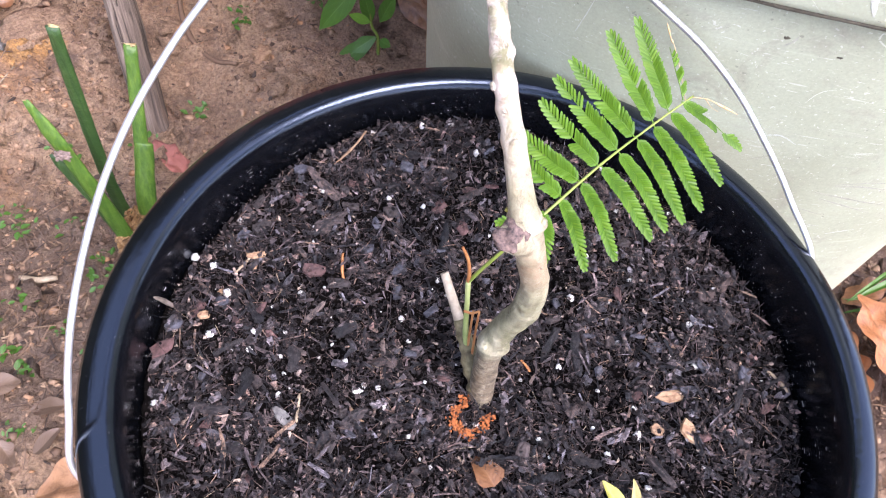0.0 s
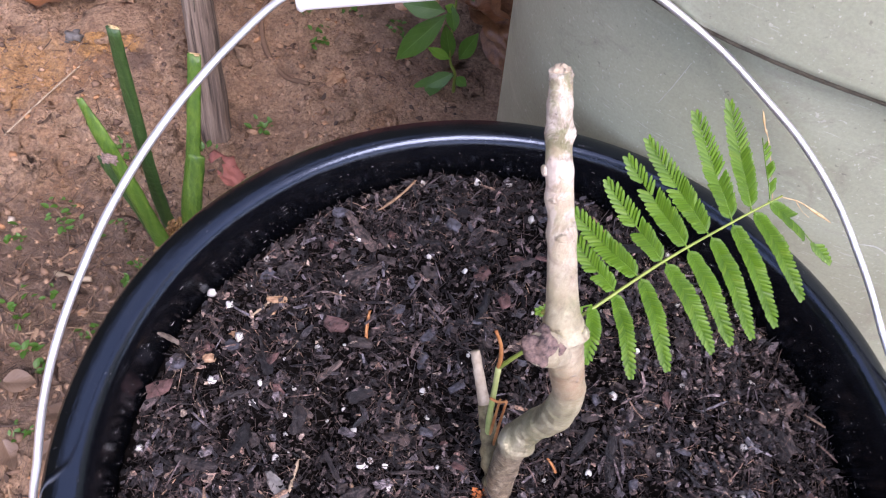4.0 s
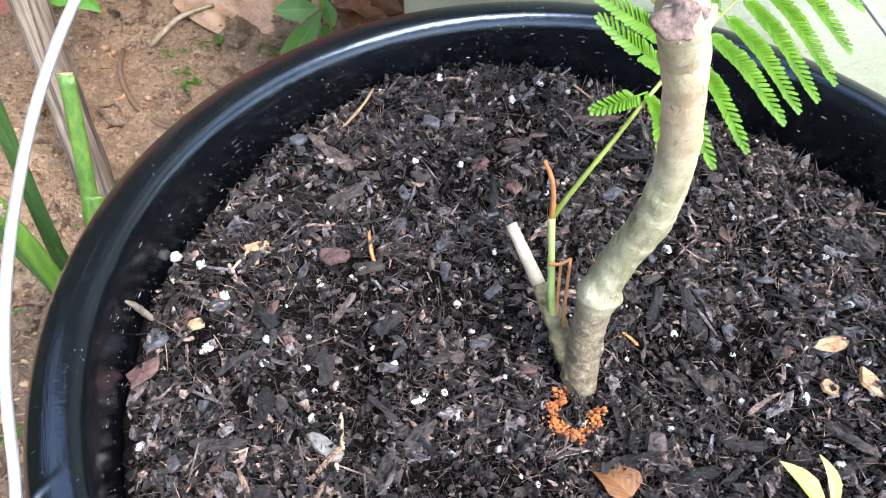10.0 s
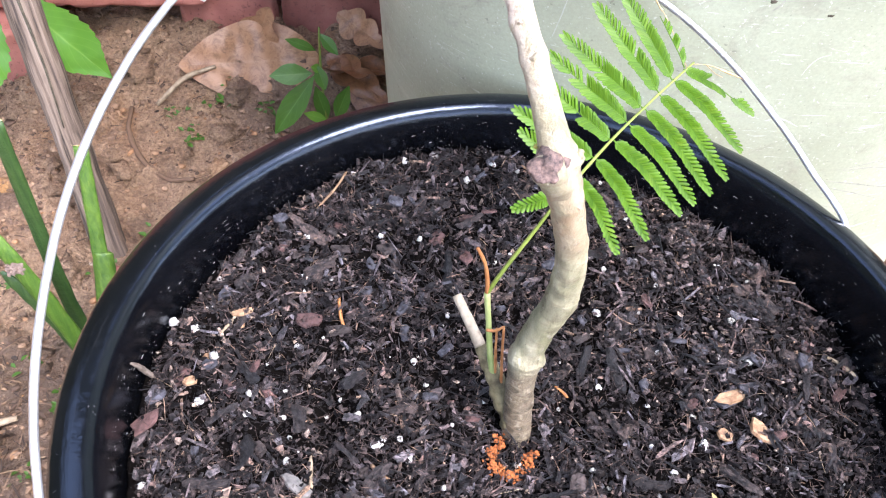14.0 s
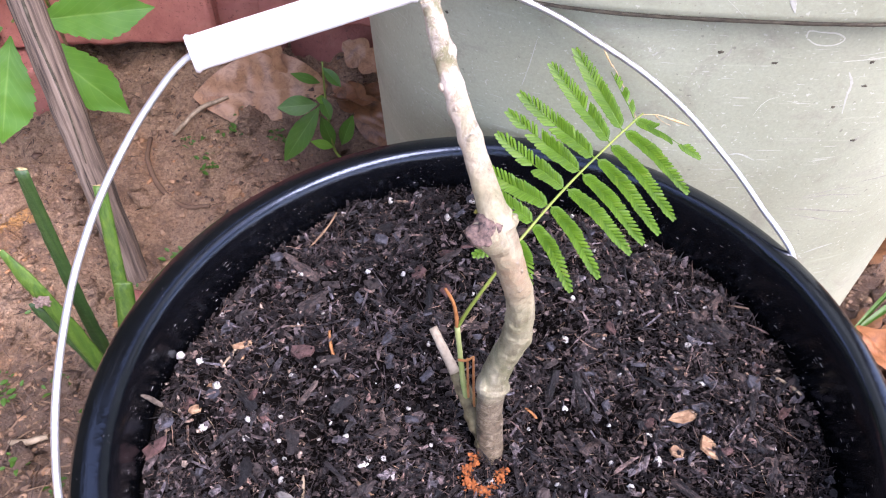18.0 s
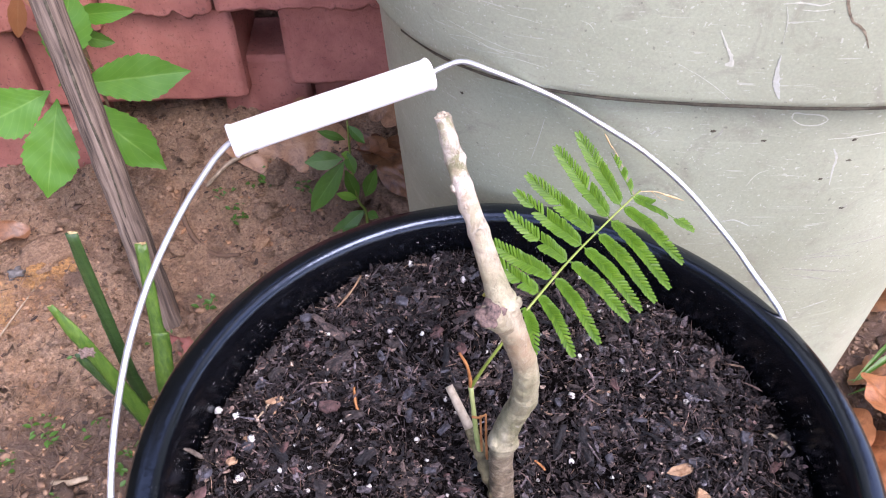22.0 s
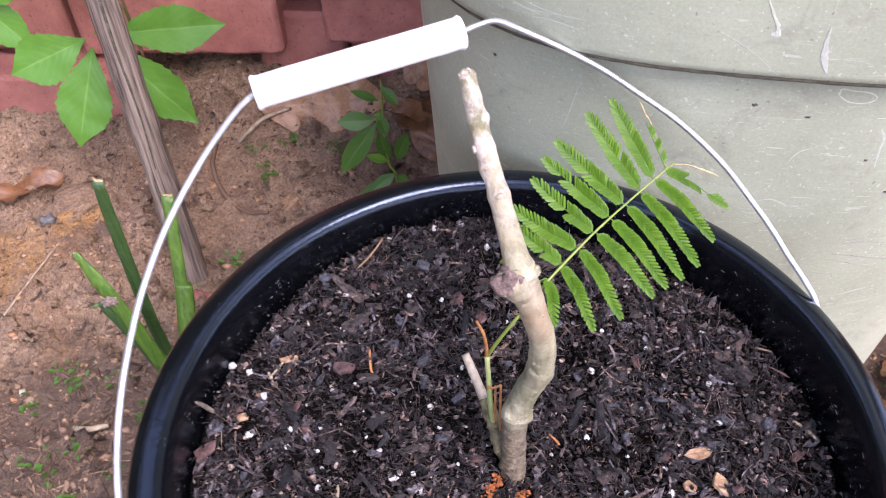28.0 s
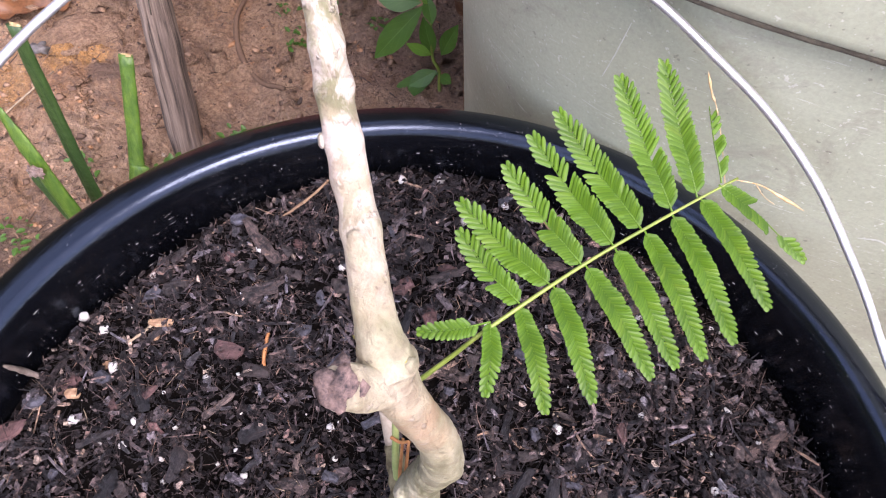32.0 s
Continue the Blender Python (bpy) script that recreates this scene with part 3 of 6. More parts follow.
def sweep(points, radius, sides=10, rough=0.0, rough_scale=200.0, flat=1.0, up=(0.13, 0.05, 1.0), caps=True):
    """Verts and faces of a tube along points; radius(t) for t in 0 to 1, with noise of the share rough."""
    pts = [Vector(p) for p in points]
    n = len(pts)
    verts, faces = [], []
    side = None
    for i, p in enumerate(pts):
        d = (pts[min(i + 1, n - 1)] - pts[max(i - 1, 0)]).normalized()
        if side is None:
            ref = Vector(up) if abs(d.dot(Vector(up).normalized())) < 0.95 else Vector((1, 0.2, 0))
            side = d.cross(ref).normalized()
        side = (side - d * side.dot(d)).normalized()
        other = d.cross(side)
        r = radius(i / (n - 1))
        for k in range(sides):
            a = 2 * math.pi * k / sides
            q = side * math.cos(a) + other * (math.sin(a) * flat)
            s = 1 + rough * noise.noise((p + q * r) * rough_scale) if rough else 1
            verts.append(p + q * (r * s))
    for i in range(n - 1):
        for k in range(sides):
            a, b = i * sides + k, i * sides + (k + 1) % sides
            faces.append((a, b, b + sides, a + sides))
    if caps:
        for ring, tip in ((0, pts[0]), (n - 1, pts[-1])):
            c = len(verts)
            verts.append(tip)
            for k in range(sides):
                a, b = ring * sides + k, ring * sides + (k + 1) % sides
                faces.append((b, a, c) if ring == 0 else (a, b, c))
    return verts, faces


def taper(*stops):
    xs, ys = [s[0] for s in stops], [s[1] for s in stops]
    return lambda t: float(np.interp(t, xs, ys))


def lathe(profile, sides=128):
    verts, faces = [], []
    for r, z in profile:
        for k in range(sides):
            a = 2 * math.pi * k / sides
            verts.append((r * math.cos(a), r * math.sin(a), z))
    for i in range(len(profile) - 1):
        for k in range(sides):
            a, b = i * sides + k, i * sides + (k + 1) % sides
            faces.append((a, a + sides, b + sides, b))
    return verts, faces


def joined(shapes):
    """One list of verts and faces from several."""
    verts, faces = [], []
    for v, f in shapes:
        n = len(verts)
        verts.extend(v)
        faces.extend([tuple(i + n for i in face) for face in f])
    return verts, faces


def placed(shape, m):
    v, f = shape
    return [m @ Vector(p) for p in v], f


BALLS = {}


def blob(radius, squash=(1, 1, 1), rough=0.3, seed=0.0, level=1):
    if level not in BALLS:
        bm = bmesh.new()
        bmesh.ops.create_icosphere(bm, subdivisions=level, radius=1)
        BALLS[level] = ([v.co.copy() for v in bm.verts], [tuple(v.index for v in f.verts) for f in bm.faces])
        bm.free()
    out, shift = [], Vector((seed, 3.1 * seed, -seed))
    for co in BALLS[level][0]:
        s = radius * (1 + rough * noise.noise(co * 1.7 + shift) * 1.6)
        out.append((co.x * s * squash[0], co.y * s * squash[1], co.z * s * squash[2]))
    return out, BALLS[level][1]


def flake(length, width, thick, rng, corners=7):
    """An irregular flat chip with a broken outline and a slightly bent face."""
    out, n = [], corners
    ang = sorted((k + rng.uniform(-0.35, 0.35)) * 2 * math.pi / n for k in range(n))
    outline = []
    for a in ang:
        s = rng.uniform(0.58, 1.15)
        outline.append((0.5 * length * s * math.cos(a), 0.5 * width * s * math.sin(a)))
    bend = rng.uniform(-0.12, 0.2)
    for top in (0, 1):
        for x, y in outline:
            shrink = 0.86 if top else 1.0
            out.append((x * shrink, y * shrink, (0.5 if top else -0.5) * thick * rng.uniform(0.7, 1.2) + bend * (x * x + y * y) / max(length, 1e-6)))
    c = len(out)
    out.append((0, 0, 0.6 * thick))
    faces = [(k, (k + 1) % n, n + (k + 1) % n, n + k) for k in range(n)]
    faces += [(n + k, n + (k + 1) % n, c) for k in range(n)]
    faces.append(tuple(reversed(range(n))))
    return out, faces


def splinter(length, width, rng):
    """A thin bent fibre, pointed at its ends."""
    bow = rng.uniform(-0.16, 0.16) * length
    sag = rng.uniform(-0.08, 0.12) * length
    verts, faces = [], []
    for i, (t, w) in enumerate(((-0.5, 0.35), (-0.1, 1.0), (0.25, 0.85), (0.5, 0.2))):
        off = bow * (0.25 - t * t)
        up = sag * (0.25 - t * t)
        for a in (0.3, 2.4, 4.5):
            verts.append((t * length, off + 0.5 * width * w * math.cos(a), up + 0.38 * width * w * math.sin(a)))
        if i:
            b = 3 * (i - 1)
            faces += [(b + k, b + (k + 1) % 3, b + 3 + (k + 1) % 3, b + 3 + k) for k in range(3)]
    faces += [(2, 1, 0), (9, 10, 11)]
    return verts, faces


OVATE = ((0, 0.06, 0.18, 0.35, 0.50, 0.66, 0.80, 0.91, 1), (0.02, 0.16, 0.60, 0.95, 1.0, 0.86, 0.54, 0.24, 0.0))
POINTED = ((0, 0.06, 0.16, 0.30, 0.45, 0.58, 0.70, 0.82, 0.91, 1), (0.02, 0.12, 0.38, 0.74, 0.97, 1.0, 0.84, 0.50, 0.22, 0.0))


def blade(length, width, material, name, teeth=0, tooth=0.0, fold=0.25, droop=0.2, twist=0.0, shape=1.0, base=0.35, nu=22, nv=8, ripple=0.0, seed=0.0, lobes=0, outline=None, quilt=0.0):
    """A leaf blade along +x from the origin, midrib on the x axis, upper face to +z."""
    verts, faces, uvs = [], [], []
    for i in range(nu + 1):
        u = i / nu
        w = math.sin(math.pi * min(1, u ** (0.75 * shape))) ** 0.8 * (1 - 0.25 * u) if u < 1 else 0
        if outline:
            w = float(np.interp(u, outline[0], outline[1]))
        w = max(w, 0.0) * width / 2 + 0.0003
        if lobes:
            w *= 0.62 + 0.38 * abs(math.cos(u * lobes * math.pi + 0.6)) ** 0.7
        for j in range(nv + 1):
            v = j / nv * 2 - 1
            edge = 1 + (tooth * ((u * teeth) % 1.0) if teeth and abs(v) > 0.99 else 0)
            x = u * length + (0.04 if outline else 0.10) * length * abs(v) * w / (width / 2 + 1e-9) * (1 if lobes == 0 else 0.5)
            y = v * w * edge
            z = fold * abs(y) - droop * length * u * u + ripple * noise.noise(Vector((x * 60 + seed, y * 60, seed)))
            z += quilt * math.sin((u - 0.28 * abs(v)) * 9 * 2 * math.pi) * min(1.0, 3 * abs(v)) * (1 - u)
            c, s = math.cos(twist * u), math.sin(twist * u)
            verts.append((x, y * c - z * s * 0.3, z + y * s))
            uvs.append((u, j / nv))
    for i in range(nu):
        for j in range(nv):
            a = i * (nv + 1) + j
            faces.append((a, a + nv + 1, a + nv + 2, a + 1))
    return mesh(name, verts, faces, material, True, uvs)


def axes(origin, along, normal):
    """A pose whose x runs along and whose z lies nearest to normal."""
    x = Vector(along).normalized()
    y = Vector(normal).cross(x).normalized()
    z = x.cross(y)
    m = Matrix((x, y, z)).transposed().to_4x4()
    m.translation = origin
    return m


# ---- ground ----
def ground_z(x, y):
    bank = 0.0290 * (1 + math.tanh((y - 0.505) * 16)) + 0.010 * noise.noise(Vector((x * 22, y * 22, 2.0))) * max(0.0, min(1.0, (y - 0.42) * 12))
    near = math.exp(-max(0.0, math.hypot(x, y - 0.2) - 1.2) * 1.2)
    p = Vector((x, y, 0.0))
    fine = 0.010 * noise.fractal(p * 9, 0.9, 2.1, 4) + 0.0080 * noise.noise(p * 42) + 0.0056 * noise.noise(p * 105) + 0.0030 * noise.noise(p * 200)
    pan = math.exp(-min(60, (math.hypot(x, y) / 0.17) ** 4))
    tub = math.exp(-min(60, (math.hypot(x - 0.13, (y - 0.36) * 0.9) / 0.23) ** 6))
    dip = 0.020 * math.exp(-min(60, ((x + 0.28) ** 2 + (y - 0.30) ** 2) / 0.0042))
    return (0.012 + bank + fine * near - dip) * (1 - 0.95 * max(pan, tub))


def spread(lo, hi, step, reach, grow=1.35):
    inner = list(np.arange(lo, hi + step / 2, step))
    left, right, d = [], [], step
    a, b = lo, hi
    while b - hi < reach:
        d *= grow
        a -= d
        b += d
        left.append(a)
        right.append(b)
    return left[::-1] + inner + right


gx, gy = spread(-0.56, 0.42, 0.0032, 80), spread(-0.06, 0.60, 0.0032, 80)
gv = [(x, y, ground_z(x, y)) for y in gy for x in gx]
nx = len(gx)
gf = [(j * nx + i, j * nx + i + 1, (j + 1) * nx + i + 1, (j + 1) * nx + i) for j in range(len(gy) - 1) for i in range(nx - 1)]
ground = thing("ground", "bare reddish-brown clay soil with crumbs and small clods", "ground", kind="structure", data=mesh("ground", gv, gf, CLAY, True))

# ---- the black bucket ----
bucket = thing("bucket", "glossy black plastic bucket filled with potting soil, white wire handle", "bucket")
body_profile = [(0.0005, 0.004), (0.120, 0.004), (0.127, 0.006), (0.1285, 0.012), (0.1475, 0.235), (0.1484, 0.2600), (0.1478, 0.2640), (0.1470, 0.2640), (0.1462, 0.2600), (0.1420, 0.19), (0.127, 0.016), (0.0005, 0.014)]
part("body", mesh("bucket_body", *lathe(body_profile, 160), BLACK, True), bucket, "glossy black plastic wall")
lip = smooth_path([(0.1484, 0, 0.2585), (0.1545, 0, 0.2580), (0.1572, 0, 0.2600), (0.1583, 0, 0.2645), (0.1578, 0, 0.2688), (0.1562, 0, 0.2714), (0.1538, 0, 0.2730), (0.1510, 0, 0.2738), (0.1484, 0, 0.2736), (0.1462, 0, 0.2722), (0.1446, 0, 0.2692), (0.1437, 0, 0.2645), (0.1432, 0, 0.2560), (0.1422, 0, 0.2400), (0.1400, 0, 0.2150)], 6)
lip_v, lip_f = lathe([(p.x, p.z) for p in lip], 192)
# the rolled rim stands out a little further on the side of the stalks
for k, (x, y, z) in enumerate(lip_v):
    r, a = math.hypot(x, y), math.atan2(y, x)
    grown = r + 0.0030 * 0.5 * (1 - math.cos(a + 0.2)) * max(0.0, min(1.0, (r - 0.1490) / 0.0070))
    lip_v[k] = (grown * math.cos(a), grown * math.sin(a), z)
part("rim", mesh("bucket_rim", lip_v, lip_f, BLACK, True), bucket, "broad rolled glossy black rim, scuffed")
PIVOT_L, PIVOT_R = Vector((-0.1330, -0.0650, 0.2460)), Vector((0.1325, 0.0660, 0.2460))
for p in (PIVOT_L, PIVOT_R):
    out = Vector((p.x, p.y, 0)).normalized()
    v, f = sweep([p - out * 0.004, p + out * 0.002, p + out * 0.0035, p + out * 0.0042], taper((0, 0.0095), (0.6, 0.0095), (0.85, 0.0085), (1, 0.006)), 20)
    part("handle_ear", mesh("handle_ear", v, f, BLACK, True), bucket, "round black handle boss")

GRIP_A, GRIP_B = Vector((-0.1192, 0.1068, 0.3580)), Vector((-0.0293, 0.1439, 0.3670))
out_l, out_r = Vector((PIVOT_L.x, PIVOT_L.y, 0)).normalized(), Vector((PIVOT_R.x, PIVOT_R.y, 0)).normalized()
left = [PIVOT_L + out_l * 0.003, PIVOT_L + out_l * 0.0095 + Vector((0, 0.0, 0.002)), (-0.1502, -0.0648, 0.262), (-0.1507, -0.0520, 0.280), (-0.1510, -0.0400, 0.295), (-0.1502, -0.0258, 0.310), (-0.1491, -0.0083, 0.322), (-0.1466, 0.0137, 0.334),
        (-0.1412, 0.0387, 0.345), (-0.1330, 0.0651, 0.3540), (-0.1255, 0.0900, 0.3575), (-0.1210, 0.1025, 0.3580), GRIP_A + (GRIP_B - GRIP_A) * 0.02]
right = [GRIP_B - (GRIP_B - GRIP_A) * 0.02, (-0.0230, 0.1480, 0.3680), (-0.0140, 0.1485, 0.3702), (-0.0030, 0.1442, 0.3685), (0.0149, 0.1432, 0.3605), (0.0340, 0.1410, 0.3513), (0.0532, 0.1372, 0.3400), (0.0740, 0.1325, 0.3270),
         (0.0946, 0.1230, 0.312), (0.1100, 0.1088, 0.2995), (0.1195, 0.0990, 0.2910), (0.1275, 0.0890, 0.2830), (0.1340, 0.0795, 0.2778), (0.1388, 0.0733, 0.2720), (0.1420, 0.0702, 0.2620), PIVOT_R + out_r * 0.0060 + Vector((0, 0, 0.007)), PIVOT_R + out_r * 0.003]
pts = smooth_path(left, 6) + smooth_path(right, 6)
handle = part("wire_handle", mesh("wire_handle", *sweep(pts, lambda t: 0.0014, 12), WIRE, True), bucket, "pale galvanised wire bail handle")
axis = (GRIP_B - GRIP_A).normalized()
gp = [GRIP_A.lerp(GRIP_B, t) for t in (0, 0.012, 0.03, 0.06, 0.12, 0.2, 0.35, 0.5, 0.65, 0.8, 0.88, 0.94, 0.97, 0.988, 1)]
grip_r = taper((0, 0.0072), (0.012, 0.0084), (0.05, 0.0083), (0.13, 0.0073), (0.87, 0.0073), (0.95, 0.0083), (0.988, 0.0084), (1, 0.0072))
part("grip", mesh("grip", *sweep(gp, grip_r, 28, 0.02, 90), WHITE, True), handle, "smooth white plastic grip with flared ends")
seam = [GRIP_A.lerp(GRIP_B, t) + Vector((-0.001, -0.0048, -0.0052)) for t in (0.06, 0.3, 0.6, 0.94)]
part("grip_seam", mesh("grip_seam", *sweep(seam, lambda t: 0.0007, 6), WHITE, True), handle)


# ---- potting soil ----
def soil_z(x, y):
    r = math.hypot(x, y)
    z = 0.2205 + 0.024 * (r / 0.14) + 0.004 * y / 0.14
    z += 0.006 * math.exp(-((x + 0.045) ** 2 + (y - 0.10) ** 2) / 0.0016)
    z += 0.004 * math.exp(-((x - 0.09) ** 2 + (y - 0.0) ** 2) / 0.0010)
    z -= 0.004 * math.exp(-((x + 0.085) ** 2 + (y + 0.02) ** 2) / 0.0020)
    z -= 0.009 * math.exp(-((x + 0.072) / 0.007) ** 2 - ((y - 0.006) / 0.020) ** 2)
    z -= 0.0095 * max(0.0, min(1.0, (r - 0.112) / 0.030)) * max(0.0, min(1.0, (x + 0.02) / 0.06))
    z -= 0.006 * math.exp(-((x + 0.128) ** 2 + (y - 0.066) ** 2) / 0.0004)
    z -= 0.004 * math.exp(-((x + 0.022) ** 2 + (y - 0.034) ** 2) / 0.00025)
    return z + 0.0038 * noise.noise(Vector((x * 52, y * 52, 0.3))) + 0.0046 * (0.5 - abs(noise.noise(Vector((x * 95, y * 95, 4.0))))) + 0.0026 * noise.noise(Vector((x * 170, y * 170, 2.0))) + 0.0012 * noise.noise(Vector((x * 290, y * 290, 8.0)))


EDGE = 0.1425
verts, faces = [], []
rings, around = 130, 400
for i in range(rings + 1):
    r = EDGE * (i / rings) ** 0.8 if i else 0.0004
    for k in range(around):
        a = 2 * math.pi * k / around
        x, y = r * math.cos(a), r * math.sin(a)
        z = soil_z(x, y) + 0.0011 * noise.noise(Vector((x * 560, y * 560, 1.0)))
        verts.append((x, y, z - (0.004 if i == rings else 0)))
    if i:
        for k in range(around):
            b, c = (i - 1) * around + k, (i - 1) * around + (k + 1) % around
            faces.append((b, b + around, c + around, c))
soil = thing("potting_soil", "dark peaty potting soil with bark fibres filling the black bucket", "soil", kind="stuff", data=mesh("potting_soil", verts, faces, SOIL, True))

rng = random.Random(7)


def on_disc(limit):
    while True:
        x, y = rng.uniform(-limit, limit), rng.uniform(-limit, limit)
        if x * x + y * y < limit * limit and y > -0.115:
            return x, y


def chunk(length, width, thick, n, inner=False, least=0.62):
    """A broken bit of bark with a jagged outline and an uneven top."""
    ang = sorted((k + rng.uniform(-0.42, 0.42)) * 2 * math.pi / n for k in range(n))
    ring = []
    for a in ang:
        s = rng.uniform(least, 1.12)
        x, y = math.cos(a), math.sin(a)
        k = 1.0 / max(abs(x), abs(y), 0.75)
        ring.append((0.5 * length * s * x * k, 0.5 * width * s * y * k))
    bend, warp = rng.uniform(-0.5, 0.5) / max(length, 1e-4), rng.uniform(-0.25, 0.25)

    def top(x, y, z):
        return (x, y, z + bend * thick * x * x / max(length, 1e-4) * 4 + warp * thick * x * y / max(length * width, 1e-9) * 4)

    verts = [top(x, y, -0.5 * thick) for x, y in ring]
    verts += [top(0.93 * x, 0.90 * y, thick * rng.uniform(0.05, 0.55)) for x, y in ring]
    rows = 2
    if inner:
        verts += [top(0.55 * x, 0.52 * y, thick * rng.uniform(0.25, 0.95)) for x, y in ring]
        rows = 3
    verts.append(top(rng.uniform(-0.12, 0.12) * length, rng.uniform(-0.1, 0.1) * width, thick * rng.uniform(0.3, 0.8)))
    faces = [(r * n + k, r * n + (k + 1) % n, r * n + n + (k + 1) % n, r * n + n + k) for r in range(rows - 1) for k in range(n)]
    faces += [((rows - 1) * n + k, (rows - 1) * n + (k + 1) % n, rows * n) for k in range(n)]
    return verts, faces


def shred(length, width, thick, stations=6):
    """A torn strip of bark: ragged width, bent and twisted, with blunt split ends."""
    bow, sag, twist = rng.gauss(0, 0.035) * length, rng.gauss(0.01, 0.04) * length, rng.gauss(0, 0.3)
    verts, faces = [], []
    for i in range(stations):
        t = i / (stations - 1) - 0.5
        end = 1.0 if 0 < i < stations - 1 else rng.uniform(0.35, 1.0)
        w, h = 0.5 * width * end * rng.uniform(0.7, 1.15), 0.5 * thick * end * rng.uniform(0.7, 1.2)
        off, lift = bow * (0.25 - t * t) * 4 + rng.uniform(-0.08, 0.08) * width, sag * (0.25 - t * t) * 4
        c, s = math.cos(twist * t * 2), math.sin(twist * t * 2)
        for a, b in ((-w, 0.0), (-0.3 * w, h), (0.45 * w, 0.8 * h), (w, -0.1 * h), (0, -h)):
            verts.append((t * length + rng.uniform(-0.04, 0.04) * length, off + a * c - b * s, lift + a * s + b * c))
        if i:
            q = 5 * (i - 1)
            faces += [(q + k, q + 5 + k, q + 5 + (k + 1) % 5, q + (k + 1) % 5) for k in range(5)]
    faces += [(0, 1, 2, 3, 4), tuple(5 * (stations - 1) + k for k in (4, 3, 2, 1, 0))]
    return verts, faces


def bare(x, y):
    """How bare of bark the soil lies here, in uneven patches: 0 to 1."""
    n = noise.noise(Vector((x * 44, y * 44, 11.0))) + 0.55 * noise.noise(Vector((x * 105, y * 105, 5.0)))
    groove = math.exp(-((x + 0.072) / 0.009) ** 2 - ((y - 0.004) / 0.022) ** 2) + math.exp(-((x + 0.022) ** 2 + (y - 0.030) ** 2) / 0.0003)
    return max(0.0, min(1.0, 0.30 + 1.5 * n + groove))


def strewn(name, count, make, lift, tilt, limit, material, label, patchy=0.0):
    verts, faces, uvs = [], [], []
    for _ in range(count):
        x, y = on_disc(limit)
        while patchy * bare(x, y) > rng.random():
            x, y = on_disc(limit)
        v, f = make()
        m = pose(x, y, soil_z(x, y) + rng.uniform(*lift), rng.gauss(0, tilt), rng.gauss(0, tilt), rng.uniform(0, 360))
        n = len(verts)
        o = rng.uniform(0, 50)
        verts += [m @ Vector(p) for p in v]
        uvs += [(p[0] * 1000 + o, p[1] * 1000 + o) for p in v]
        faces += [tuple(i + n for i in g) for g in f]
    tagged(part(name, mesh(name, verts, faces, material, False, uvs), soil, label), kind="stuff")


strewn("crumbs", 34000, lambda: blob(0.00022 + 0.0009 * rng.random() ** 2.4, (1.6, 0.9, 0.8), 0.8, rng.uniform(0, 90), 1), (0.0, 0.0036), 35, 0.140, CRUMB, "dark soil crumbs", 0.25)
strewn("bark_flakes", 2100, lambda: chunk(0.0018 + 0.0072 * rng.random() ** 1.9, 0.0014 + 0.0038 * rng.random() ** 1.8, rng.uniform(0.0004, 0.0013), rng.choice((7, 8, 9, 10))), (-0.0002, 0.0030), 26, 0.1395, FLAKE, "small dark bark flakes", 0.9)
strewn("bark_shreds", 5200, lambda: shred(0.0018 + 0.0115 * rng.random() ** 2.2, 0.0003 + 0.0017 * rng.random() ** 2.4, rng.uniform(0.0003, 0.0012), 5), (-0.0004, 0.0036), 24, 0.1385, SHRED, "torn dark strips of bark", 0.85)
strewn("fibres", 17000, lambda: splinter(rng.uniform(0.0018, 0.0070) * rng.choice((1, 1, 1.3, 1.8)), rng.uniform(0.00012, 0.00036), rng), (0.0008, 0.0046), 24, 0.1385, FIBRE, "fine brown bark fibres", 0.6)
# the longer strips, each a piece of its own
strip_meshes = []
for _ in range(40):
    v, f = shred(rng.uniform(0.006, 0.015), rng.uniform(0.0010, 0.0030), rng.uniform(0.0006, 0.0014), 8)
    o = rng.uniform(0, 50)
    strip_meshes.append(mesh("bark_strip", v, f, STRIP, False, [(p[0] * 1000 + o, p[1] * 1000 + o) for p in v]))
for _ in range(16):
    v, f = shred(rng.uniform(0.010, 0.021), rng.uniform(0.0030, 0.0058), rng.uniform(0.0016, 0.0030), 9)
    o = rng.uniform(0, 50)
    strip_meshes.append(mesh("bark_strip", v, f, PLANK, False, [(p[0] * 1000 + o, p[1] * 1000 + o) for p in v]))
for k in range(300):
    x, y = on_disc(0.134 if k < 230 else 0.126)
    if math.hypot(x, y) > (0.016 if k < 230 else 0.026) and bare(x, y) < 0.75:
        ob = part("bark_strip", rng.choice(strip_meshes[:40] if k < 230 else strip_meshes[40:]), soil)
        ob.matrix_basis = pose(x, y, soil_z(x, y) + rng.uniform(0.0010, 0.0034), rng.gauss(0, 14), rng.gauss(0, 12), rng.uniform(0, 360))
specks = []
for _ in range(1000):
    a, z = rng.uniform(0, 2 * math.pi), 0.238 + 0.028 * rng.random() ** 1.6
    r = 0.1418 + (z - 0.240) * (0.0010 / 0.016)
    specks.append(placed(splinter(0.0003 + 0.0026 * rng.random() ** 7, rng.uniform(0.00012, 0.00038), rng), Matrix.Translation((r * math.cos(a), r * math.sin(a), z)) @ pose(0, 0, 0, rng.uniform(-90, 90), 0, math.degrees(a) + 90) ))
v, f = joined(specks)
tagged(part("wall_specks", mesh("wall_specks", v, f, SPECK), soil, "pale specks stuck to the bucket wall"), kind="stuff")

